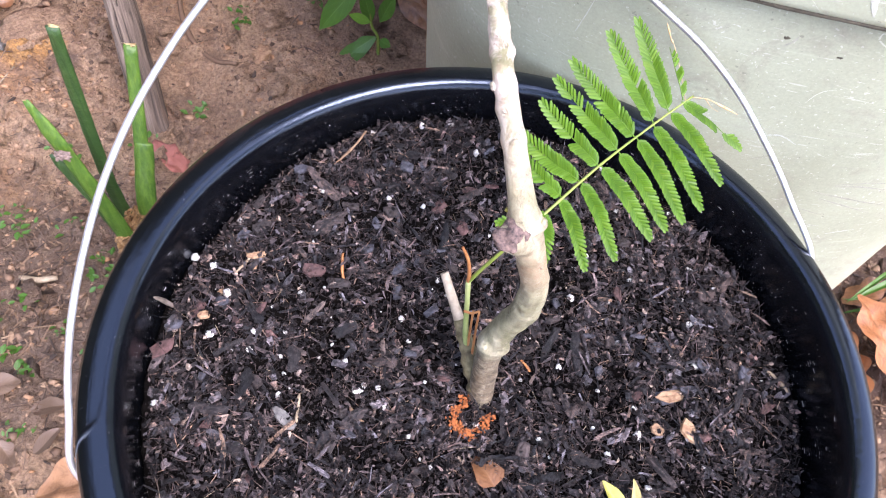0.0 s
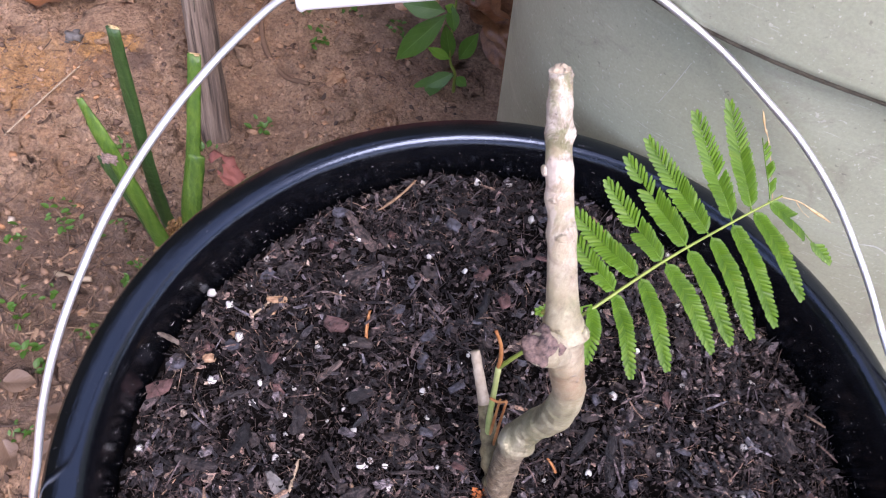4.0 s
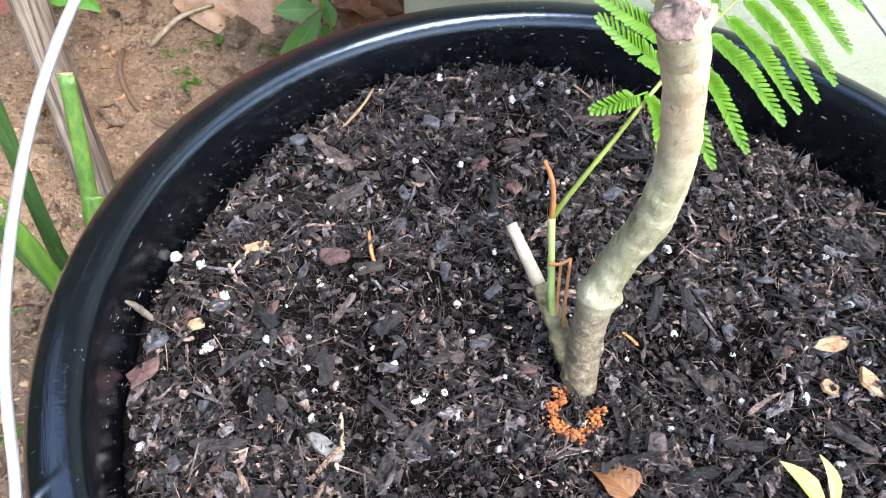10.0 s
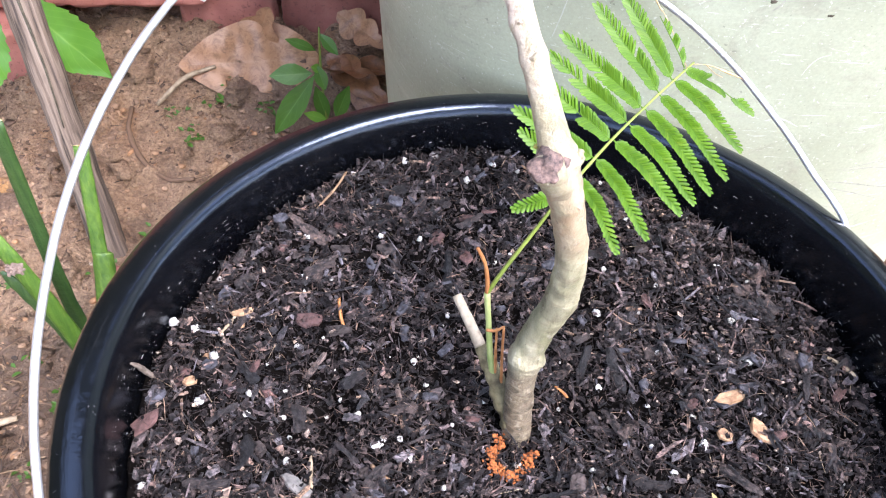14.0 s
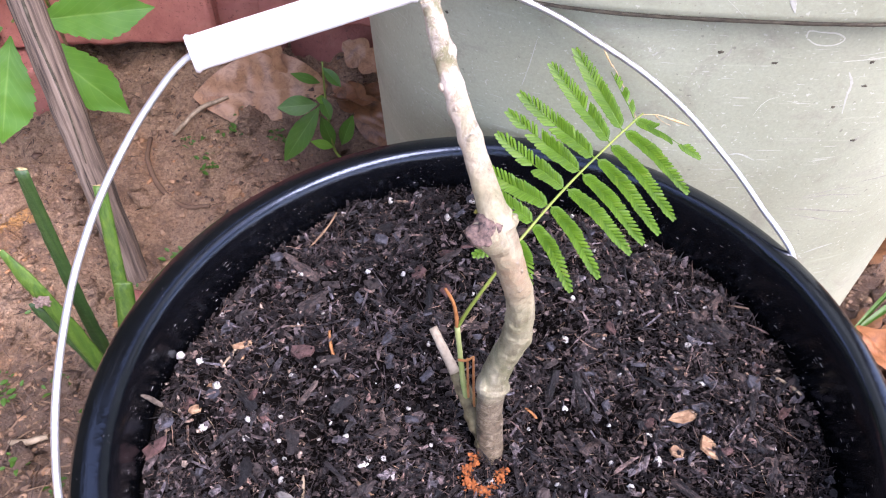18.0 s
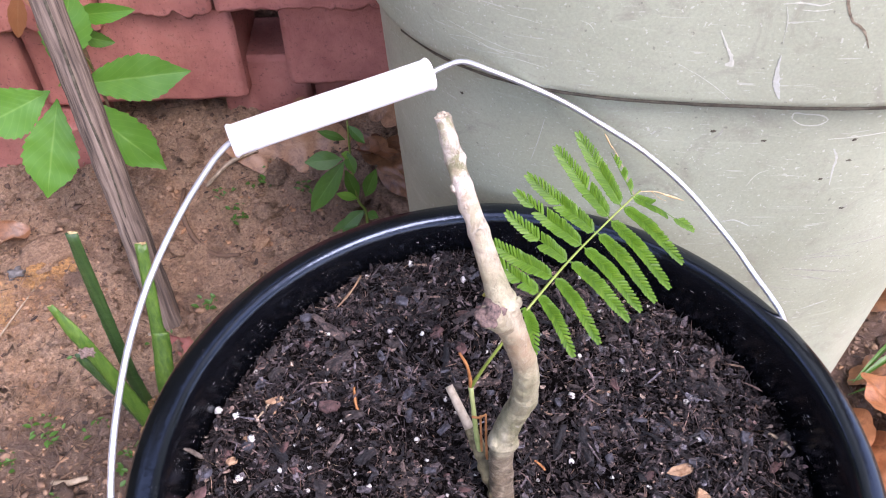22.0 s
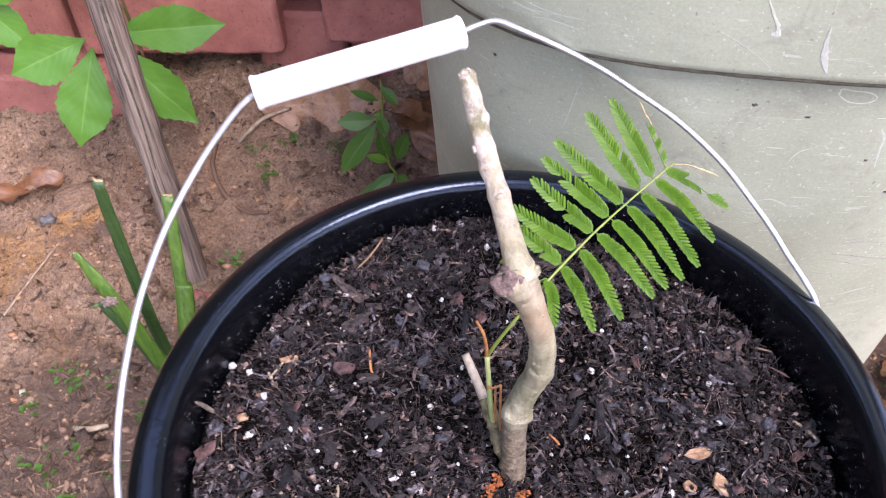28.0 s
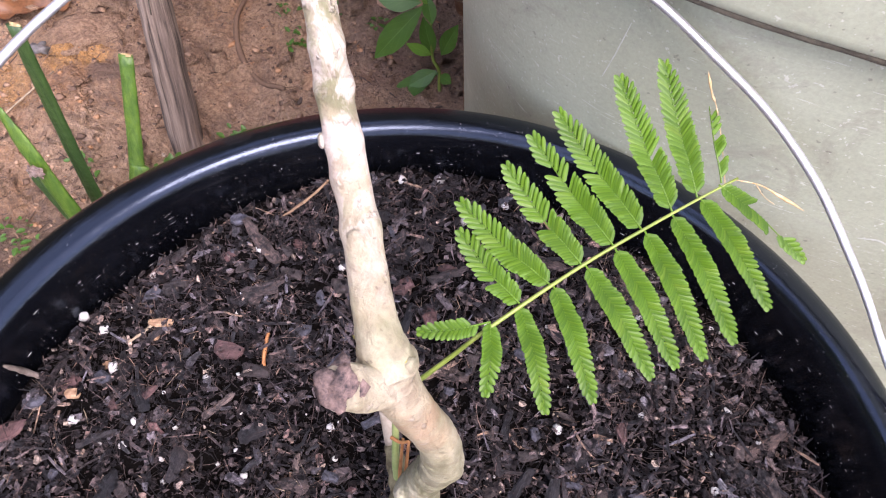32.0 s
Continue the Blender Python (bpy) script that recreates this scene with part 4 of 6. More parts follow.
# white perlite grains, each where it lies
GRAINS = [(-0.1355, 0.039), (-0.1268, 0.0365), (-0.118, 0.0256), (-0.1026, 0.0018), (-0.1195, 0.0034), (-0.0895, 0.0024), (-0.0541, -0.0062), (-0.0413, -0.011), (-0.083, 0.0552),
          (-0.0857, 0.0829), (-0.0676, 0.1195), (-0.0439, 0.1283), (-0.0303, 0.1345), (-0.0157, 0.1181), (-0.0026, 0.1315), (0.0091, 0.1304), (0.0924, 0.0723), (0.0612, 0.0337),
          (0.0921, 0.0434), (0.0108, 0.0028), (0.0004, -0.0112), (-0.0397, 0.0314), (0.0343, 0.0179), (0.0572, -0.0201), (0.0686, -0.012), (0.0734, -0.0339), (-0.0867, -0.0146),
          (-0.1335, -0.03), (-0.0614, 0.0058), (0.0375, 0.0519), (-0.0716, 0.1066), (0.0934, 0.0226), (0.0673, 0.0008), (-0.1185, 0.063), (-0.1233, -0.0301)]
grain_meshes = [mesh("perlite_grain", *blob(1.0, (1.15, 0.95, 0.85), 0.35, s * 2.3, 2), PERLITE, True) for s in range(6)]


def perlite(x, y, r):
    ob = thing("perlite_grain", "small white perlite grain on the dark soil", "perlite", "perlite grains on the soil", data=rng.choice(grain_meshes))
    ob.matrix_basis = pose(x, y, soil_z(x, y) + 0.0009 + 0.3 * r, rng.uniform(0, 60), rng.uniform(0, 60), rng.uniform(0, 360)) @ Matrix.Diagonal((r, r, r, 1))


for x, y in GRAINS:
    perlite(x, y, rng.uniform(0.00125, 0.0019))
for _ in range(170):
    x, y = on_disc(0.14)
    perlite(x, y, rng.choice((0.0004, 0.0005, 0.0007, 0.0009, 0.0012)))

# larger chips: place, length, width, turn, material
CHIPS = [
    ("bark_chip", "reddish-brown bark chip on the dark soil", CHIP_RED, ((-0.0299, 0.0856, 8.5, 5.5, 60), (-0.018, 0.0794, 11, 5.5, -60), (-0.0162, 0.0977, 7, 4, 10), (-0.1277, 0.0137, 9, 5, 65), (0.0592, 0.0554, 7, 3.6, -60), (-0.0164, 0.0058, 6.5, 3, 0), (-0.1367, -0.007, 10, 7, 20), (-0.0826, 0.0441, 11, 7, 10))),
    ("bark_chip", "dark brown bark chip on the dark soil", CHIP, ((-0.0513, 0.079, 8, 6, 20), (0.0611, 0.0826, 7, 5, 30), (0.0579, 0.0335, 6, 5, 80), (-0.0705, 0.0402, 11, 5, 5), (0.0207, -0.0257, 13, 6, 85), (-0.11, 0.06, 9, 5, 40), (-0.02, 0.06, 8, 4, 130), (0.03, 0.04, 7, 4, 20), (-0.09, 0.075, 8, 4, 80), (0.11, 0.05, 8, 4, 120))),
    ("bark_chip", "slate-grey bark chip on the dark soil", CHIP_SLATE, ((-0.0482, 0.102, 6.5, 6, 0), (-0.0612, 0.0592, 8.5, 6, 25), (-0.1185, 0.0202, 6.5, 5, 10), (-0.1358, 0.0054, 8, 5.5, 20), (0.0766, 0.0302, 7.5, 6, 10), (0.0818, 0.007, 11, 7, 15), (-0.0441, 0.0541, 9, 4, 65), (0.115, 0.0208, 7.5, 6, 70), (-0.0333, 0.0144, 6, 4, 0), (-0.118, 0.055, 8, 5, 80), (0.02, 0.075, 8, 5, 40), (-0.098, 0.092, 7, 5, 20))),
    ("wood_chip", "pale grey weathered wood chip on the soil", CHIP_PALE, ((-0.0821, -0.025, 12.5, 5.5, -42),)),
    ("wood_chip", "tan wood chip on the dark soil", CHIP_TAN, ((0.0855, 0.0078, 19, 6, 18), (0.0905, -0.0088, 11, 7.5, -45), (0.0763, -0.0094, 6, 4.5, -30), (-0.11, 0.041, 3.6, 3, 0), (-0.1214, 0.0267, 3.8, 3, 30), (-0.124, 0.0112, 5.5, 3.4, 20), (-0.1095, 0.046, 9, 3, 25))),
]
for name, label, material, rows in CHIPS:
    for x, y, length, width, turn in rows:
        data = mesh(name, *chunk(length / 1000, width / 1000, 0.0012, 9, True, 0.88), material)
        ob = thing(name, label, "chip", "chips on the soil", data=data)
        ob.matrix_basis = pose(x, y, soil_z(x, y) + 0.0030, rng.gauss(0, 9), rng.gauss(0, 9), turn)

for _ in range(135):
    x, y = on_disc(0.135)
    if math.hypot(x, y) < 0.02:
        continue
    material = rng.choice((CHIP, CHIP, CHIP, CHIP_SLATE, CHIP_SLATE, CHIP_RED))
    label = {CHIP: "dark brown bark chip on the dark soil", CHIP_SLATE: "slate-grey bark chip on the dark soil", CHIP_RED: "reddish-brown bark chip on the dark soil"}[material]
    ob = thing("bark_chip", label, "chip", "chips on the soil", data=mesh("bark_chip", *chunk(rng.uniform(0.004, 0.009), rng.uniform(0.0022, 0.0048), 0.0011, 8, True, 0.72), material))
    ob.matrix_basis = pose(x, y, soil_z(x, y) + rng.uniform(0.0012, 0.0030), rng.gauss(0, 18), rng.gauss(0, 18), rng.uniform(0, 360))

# straws and sticks lying on the soil
for (x0, y0), (x1, y1), r, material, label in (
        ((-0.0778, -0.0128), (-0.0765, -0.0256), 0.0008, STRAW, "pale dry straw on the dark soil"),
        ((0.1270, 0.0268), (0.1365, 0.0179), 0.0010, STRAW, "pale dry stick on the dark soil"),
        ((-0.0827, 0.0976), (-0.0711, 0.1173), 0.0007, SHEATH, "thin brown twig on the dark soil"),
        ((-0.1165, 0.0352), (-0.1108, 0.0474), 0.0007, STRAW, "tan dry straw on the dark soil"),
        ((-0.0711, 0.0543), (-0.0684, 0.0417), 0.0007, TWIG_RED, "thin brown twig on the dark soil"),
        ((-0.0558, -0.0143), (-0.0488, -0.0193), 0.0008, SHEATH, "thin brown twig on the dark soil"),
        ((0.0107, 0.1310), (0.0193, 0.1262), 0.0006, SHEATH, "thin brown twig on the dark soil"),
        ((0.0170, 0.0190), (0.0219, 0.0144), 0.0006, TWIG_RED, "thin brown twig on the dark soil")):
    span = math.hypot(x1 - x0, y1 - y0)
    ob = thing("twig", label, "twig", "twigs on the soil", data=mesh("twig", *shred(span, 2.2 * r, 1.5 * r, 8), material, True))
    xm, ym = (x0 + x1) / 2, (y0 + y1) / 2
    rise = soil_z(x1, y1) - soil_z(x0, y0)
    ob.matrix_basis = axes((xm, ym, (soil_z(x0, y0) + soil_z(x1, y1)) / 2 + 0.0036), (x1 - x0, y1 - y0, rise), (0, 0, 1))

leaning = [(-0.1418, 0.0086, 0.2623), (-0.1402, 0.0105, 0.2572), (-0.1392, 0.0128, 0.2500), (-0.1372, 0.0152, 0.2425)]
thing("twig", "short grey-brown stick leaning on the bucket wall", "twig", "twigs on the soil", data=mesh("twig", *sweep(smooth_path(leaning, 6), taper((0, 0.0005), (0.15, 0.0010), (0.8, 0.0011), (1, 0.0006)), 8, 0.4, 500), DRIFT, True))

# a ring of orange crumbs at the foot of the stem
shapes = []
for (x0, y0), (x1, y1) in (((-0.0049, -0.0002), (-0.0098, -0.0083)), ((-0.0098, -0.0083), (-0.0093, -0.0150)), ((-0.0093, -0.0150), (-0.0044, -0.0173)), ((-0.0044, -0.0173), (-0.0010, -0.0175)), ((0.0022, -0.0149), (0.0063, -0.0077))):
    for _ in range(80):
        t = rng.random()
        x, y = x0 + (x1 - x0) * t + rng.gauss(0, 0.0012), y0 + (y1 - y0) * t + rng.gauss(0, 0.0012)
        shapes.append(placed(blob(rng.uniform(0.0003, 0.00075), (1, 1, 1), 0.9, rng.uniform(0, 80), 1), Matrix.Translation((x, y, soil_z(x, y) + rng.uniform(0.0020, 0.0046)))))
v, f = joined(shapes)
thing("orange_crumbs", "rusty orange crumbs in a broken ring on soil at the stem", "crumbs", kind="stuff", data=mesh("orange_crumbs", v, f, RUST))

# dead leaf scraps lying on the soil
SHARD = ((0, 0.12, 0.45, 0.8, 1), (0.75, 1.0, 0.72, 0.30, 0.0))
CURL = ((0, 0.10, 0.35, 0.6, 0.85, 1), (0.25, 0.6, 1.0, 0.85, 0.4, 0.0))
for x, y, length, width, turn, lift, droop, fold, outline, material, label in ((0.0105, -0.0400, 0.020, 0.013, 128, 14, 0.12, 0.5, SHARD, OAK_RED, "curled orange-brown dead leaf scrap on soil"), (0.0635, -0.0480, 0.017, 0.0072, 130, -4, -0.2, 0.9, CURL, YELLOW, "curled yellow-green dead leaf scrap on soil"), (0.0668, -0.0475, 0.016, 0.0042, 90, -14, 0.1, 1.1, CURL, YELLOW_PALE, "pale yellow dead leaf scrap on soil")):
    data = blade(length, width, material, "leaf_scrap", fold=fold, droop=droop, nu=18, nv=8, ripple=0.003, twist=0.5, outline=outline)
    ob = thing("leaf_scrap", label, "dead leaf", "leaf scraps on the soil", data=data)
    ob.matrix_basis = pose(x, y, soil_z(x, y) + 0.0035, 0, lift, turn)

# ---- the sapling ----
sapling = thing("sapling", "cut-back woody sapling with one feathery green leaf, growing in the bucket", "sapling")
STEM = [(0.0010, 0.0020, 0.212), (0.0009, 0.0028, 0.222), (0.0003, 0.0049, 0.238), (-0.0001, 0.0065, 0.254), (0.0005, 0.0073, 0.270), (0.0034, 0.0067, 0.2859), (0.0070, 0.0046, 0.3019), (0.0081, 0.0025, 0.3179),
        (0.0066, 0.0000, 0.3339), (0.0031, -0.0031, 0.3499), (-0.0010, -0.0046, 0.3659), (-0.0059, 0.0003, 0.3818), (-0.0116, 0.0101, 0.3978), (-0.0174, 0.0186, 0.4138), (-0.0219, 0.0256, 0.4298)]


def stem_radius(t):
    z = 0.212 + t * 0.218
    r = float(np.interp(z, (0.212, 0.225, 0.255, 0.272, 0.285, 0.31, 0.34, 0.358, 0.368, 0.376, 0.385, 0.400, 0.415, 0.43), (0.0064, 0.0059, 0.0054, 0.0057, 0.0055, 0.0053, 0.0047, 0.0048, 0.0053, 0.0046, 0.0039, 0.0033, 0.0030, 0.0026)))
    for at, high, wide in ((0.2735, 0.0009, 0.0016), (0.2700, 0.0005, 0.0012), (0.300, 0.0003, 0.001), (0.312, 0.0004, 0.0012), (0.338, 0.0003, 0.001), (0.3735, 0.0012, 0.0013), (0.3768, 0.0008, 0.0008), (0.3965, 0.0004, 0.0016), (0.4095, 0.0004, 0.0016), (0.4175, 0.0004, 0.0014), (0.4235, 0.0003, 0.001)):
        r += high * math.exp(-((z - at) / wide) ** 2)
    return r


stem_pts = smooth_path(STEM, 16)
BUMPS = ((0.3965, (0.25, -0.95, 0.1), 0.0004, 0.0024), (0.4180, (0.9, -0.3, 0.2), 0.0008, 0.0022), (0.4020, (-0.9, 0.1, 0.0), 0.0007, 0.0024), (0.3735, (0.95, -0.2, 0.1), 0.0010, 0.0026), (0.3030, (0.98, -0.1, 0.0), 0.0012, 0.0030), (0.2720, (-0.8, -0.5, 0.0), 0.0012, 0.0040), (0.2690, (0.9, -0.3, 0.0), 0.0008, 0.0035),
         (0.3390, (0.97, -0.2, 0.0), 0.0006, 0.0030), (0.3180, (-0.9, -0.3, 0.0), 0.0004, 0.0030), (0.2880, (0.95, 0.1, 0.0), 0.0007, 0.0026), (0.4270, (0.7, -0.5, 0.0), 0.0004, 0.0014), (0.2440, (0.8, -0.6, 0.0), 0.0006, 0.0030))
stem_v, stem_f = sweep(stem_pts, stem_radius, 48, 0.07, 210)
for at, out, high, wide in BUMPS:
    i = min(range(len(stem_pts)), key=lambda k: abs(stem_pts[k].z - at))
    d = Vector(out).normalized()
    c = stem_pts[i] + d * stem_radius((at - 0.212) / 0.218)
    for k, v in enumerate(stem_v):
        far = (v - c).length
        if far < 3 * wide:
            stem_v[k] = v + d * (high * math.exp(-(far / wide) ** 2))
part("stem", mesh("sapling_stem", stem_v, stem_f, BARK, True), sapling, "smooth pale grey-brown crooked woody stem")
top = Vector(STEM[-1])
torn = [placed(blob(0.0023, (1, 1, 0.40), 0.4, 5, 3), Matrix.Translation(top))]
for dx, dy, dz, r in ((-0.0010, -0.0008, 0.0003, 0.0008), (0.0010, -0.0004, 0.0006, 0.0007), (0.0002, 0.0010, 0.0004, 0.0008)):
    torn.append(placed(blob(r, (1, 0.9, 1.1), 0.6, dx * 9000, 2), Matrix.Translation(top + Vector((dx, dy, dz)))))
part("cut_top", mesh("cut_top", *joined(torn), CUTWOOD, True), sapling, "pale broken stem tip")
k0, k1 = Vector((-0.0008, -0.0042, 0.3620)), Vector((-0.0074, -0.0142, 0.3794))
kd = (k1 - k0).normalized()
part("branch_stub", mesh("branch_stub", *sweep([k0.lerp(k1, t) for t in (0.02, 0.1, 0.22, 0.4, 0.6, 0.78, 0.9, 0.97, 1.0)], taper((0, 0.0030), (0.12, 0.0040), (0.3, 0.0045), (0.6, 0.0044), (0.85, 0.0046), (0.96, 0.0044), (1, 0.0038)), 36, 0.16, 300), BARK, True), sapling, "stub of a cut branch")
part("stub_face", mesh("stub_face", *placed(blob(0.0041, (1, 1, 0.30), 0.5, 9, 3), axes(k1 - kd * 0.0002, kd.cross(Vector((0, 0, 1))), kd)), KNOB, True), sapling, "dark healed cut face")
for at, out, r in ((0.3965, (0.25, -0.95, 0.1), 0.0017), (0.4180, (0.9, -0.3, 0.2), 0.0014), (0.4090, (-0.9, -0.3, 0.0), 0.0015), (0.3735, (0.95, -0.2, 0.1), 0.0018), (0.3030, (0.98, -0.1, 0.0), 0.0016), (0.2720, (-0.7, -0.7, 0.0), 0.0022)):
    i = min(range(len(stem_pts)), key=lambda k: abs(stem_pts[k].z - at))
    d = Vector(out).normalized()
    p = stem_pts[i] + d * stem_radius((at - 0.212) / 0.218)
    part("bud_scar", mesh("bud_scar", *placed(blob(r, (1, 1, 0.6), 0.3, at * 90, 2), axes(p, d.cross(Vector((0, 0, 1))), d)), BARK, True), sapling)
for z, out in ((0.3752, (0.95, -0.25, 0.1)), (0.3752, (-0.80, 0.10, 0.1))):
    i = min(range(len(stem_pts)), key=lambda k: abs(stem_pts[k].z - z))
    d = Vector(out).normalized()
    part("bud", mesh("bud", *placed(blob(0.0007, (1, 1, 1.2), 0.3, z * 70, 2), axes(stem_pts[i] + d * 0.0052, d.cross(Vector((0, 0, 1))), d)), YELLOW, True), sapling, "tiny yellow bud")
fork = [(-0.0005, 0.0040, 0.2290), (-0.0045, 0.0085, 0.2360), (-0.0085, 0.0160, 0.2430), (-0.0140, 0.0250, 0.2510), (-0.0190, 0.0330, 0.2580), (-0.0232, 0.0397, 0.2640)]
part("side_branch", mesh("side_branch", *sweep(smooth_path(fork[:4], 8), taper((0, 0.0046), (0.5, 0.0038), (0.9, 0.0030), (1, 0.0025)), 22, 0.42, 260), MOSSY, True), sapling, "short knobbly olive-brown side branch")
part("peeled_end", mesh("peeled_end", *sweep(smooth_path(fork[3:], 6), taper((0, 0.0024), (0.5, 0.0021), (1, 0.0019)), 16, 0.08, 300), CUTWOOD, True), sapling, "pale dry cut end")
shoot = [(-0.0085, 0.0150, 0.2420), (-0.0105, 0.0185, 0.2520), (-0.0118, 0.0230, 0.2650), (-0.0132, 0.0277, 0.2800)]
part("green_shoot", mesh("green_shoot", *sweep(smooth_path(shoot, 6), taper((0, 0.0015), (0.7, 0.0011), (1, 0.0012)), 12, 0.12, 500), SHOOT, True), sapling, "thin green shoot")
red = [(-0.0132, 0.0277, 0.2795), (-0.0136, 0.0282, 0.2870), (-0.0150, 0.0288, 0.2950), (-0.0180, 0.0297, 0.3020)]
part("dry_twig", mesh("dry_twig", *sweep(smooth_path(red, 5), taper((0, 0.0009), (1, 0.0006)), 8, 0.2, 700), TWIG_RED, True), sapling, "thin orange-brown dry twig")
for pts in ([(-0.0060, 0.0130, 0.2420), (-0.0065, 0.0170, 0.2560), (-0.0066, 0.0205, 0.2690)], [(-0.0085, 0.0150, 0.2440), (-0.0088, 0.0190, 0.2570), (-0.0090, 0.0220, 0.2660)], [(-0.0128, 0.0215, 0.2655), (-0.0095, 0.0205, 0.2665), (-0.0066, 0.0205, 0.2690)]):
    part("dry_twig", mesh("dry_twig", *sweep(smooth_path(pts, 5), taper((0, 0.00065), (1, 0.00045)), 8, 0.2, 700), TWIG_RED, True), sapling, "thin orange-brown dry twig")

LEAF_O, E1, E2, LN = Vector((0.0663, 0.0995, 0.3313)), Vector((0.672, 0.7228, 0.1613)), Vector((-0.6744, 0.5072, 0.5366)), Vector((0.306, -0.4694, 0.8283))
rachis_pts = smooth_path([(-0.0132, 0.0277, 0.2795), (-0.0085, 0.0290, 0.2900), (0.0010, 0.0335, 0.3050), LEAF_O - E1 * 0.0825, LEAF_O - E1 * 0.052 + E2 * 0.0015, LEAF_O - E1 * 0.022 + E2 * 0.001, LEAF_O], 8)
leaf = part("leaf", mesh("leaf_stalk", *sweep(rachis_pts, taper((0, 0.0009), (0.4, 0.00065), (1, 0.00035)), 8), RACHIS, True), sapling, "feathery bipinnate bright green leaf")
# along the stalk, then the tip from there: along, across; width; leaflets missing: side (0 both), from, to
PINNAE = [(-0.0824, -0.0165, 0.0066, 0.58, ((0, 0.0, 0.22), (-1, 0.2, 0.34))), (-0.0729, -0.0045, 0.0228, 0.80, ((0, 0.52, 0.56), (1, 0.44, 0.52))), (-0.0629, -0.0100, 0.0294, 0.86, ()),
          (-0.0525, -0.0049, 0.0318, 0.87, ((0, 0.61, 0.65), (1, 0.54, 0.61))), (-0.0419, -0.0051, 0.0352, 0.93, ((1, 0.80, 0.87), (-1, 0.72, 0.75))), (-0.0325, -0.0047, 0.0370, 0.97, ((1, 0.66, 0.69),)), (-0.0222, 0.0049, 0.0374, 0.97, ((-1, 0.54, 0.60),)), (-0.0136, 0.0097, 0.0350, 0.97, ()),
          (-0.0826, -0.0096, -0.0152, 0.64, ()), (-0.0734, -0.0073, -0.0272, 0.70, ()), (-0.0624, -0.0055, -0.0316, 0.74, ()), (-0.0517, 0.0013, -0.0345, 0.76, ((1, 0.50, 0.53),)), (-0.0420, -0.0007, -0.0356, 0.78, ()), (-0.0320, -0.0021, -0.0378, 0.78, ()), (-0.0226, -0.0014, -0.0389, 0.78, ()), (-0.0130, 0.0029, -0.0358, 0.76, ()),
          (-0.0061, 0.0120, -0.0300, 0.69, ((1, 0.36, 0.84), (-1, 0.70, 0.82))), (-0.0051, 0.0080, 0.0205, 0.73, ((1, 0.0, 1.0), (-1, 0.0, 0.12), (-1, 0.34, 0.46), (-1, 0.68, 0.76), (-1, 0.92, 1.0)))]


def pinna(along, da, db, wide, missing):
    base = LEAF_O + E1 * along + E2 * 0.0012
    tip = base + E1 * da + E2 * db
    mid = (base + tip) / 2 + E1 * (-0.0012 if db > 0 else 0.0004) + LN * 0.0012
    line = smooth_path([base, base.lerp(mid, 0.5) + LN * 0.0004, mid, tip - LN * 0.0008], 8)
    length = (tip - base).length
    stalk = sweep(line, lambda t: 0.00032 * (1 - 0.5 * t), 5)
    verts, faces, uvs = list(stalk[0]), list(stalk[1]), [(0.5, 0.5)] * len(stalk[0])
    pairs = max(8, int(length / 0.00118))
    for k in range(pairs):
        t = 0.07 + 0.93 * k / (pairs - 1)
        x = min(t, 0.9999) * (len(line) - 1)
        i = min(int(x), len(line) - 2)
        p = line[i].lerp(line[i + 1], x - i)
        d = (line[i + 1] - line[i]).normalized()
        s = LN.cross(d).normalized()
        size = (0.0061 if db > 0 else 0.0057) * wide * float(np.interp(t, (0, 0.10, 0.4, 0.75, 0.93, 1), (0.44, 0.74, 1.0, 1.03, 0.90, 0.70)))
        for sign in (1, -1):
            if any(a <= t <= b and side in (0, sign) for side, a, b in missing):
                continue
            full = size * rng.uniform(0.93, 1.05)
            ang = radians(rng.gauss(float(np.interp(t, (0, 0.7, 0.92, 1.0), (56, 47, 37, 18))), 1.8))
            a = d * math.cos(ang) + s * (sign * math.sin(ang)) + LN * rng.gauss(0.22 if db > 0 else 0.42, 0.03)
            edge = LN.cross(a).normalized()
            edge = (edge if edge.dot(d) > 0 else -edge)
            b = (edge * 0.00078 + LN * rng.gauss(0.00024, 0.00005)) * rng.uniform(0.92, 1.05)
            n = len(verts)
            for share, half in ((0.02, 0.75), (0.10, 1.05), (0.45, 1.0), (0.76, 0.92), (0.92, 0.62), (1.0, 0.14)):
                q = p + a * (full * share) - LN * (0.0005 * share * share)
                ridge = LN * (-0.00013 * half)
                verts += [q - b * half, q + ridge, q + b * half]
                uvs += [(share, 0.0), (share, 0.5), (share, 1.0)]
            for r in range(5):
                c = n + 3 * r
                faces += [(c, c + 1, c + 4, c + 3), (c + 1, c + 2, c + 5, c + 4)]
    part("pinna", mesh("pinna", verts, faces, PINNA, False, uvs), leaf)


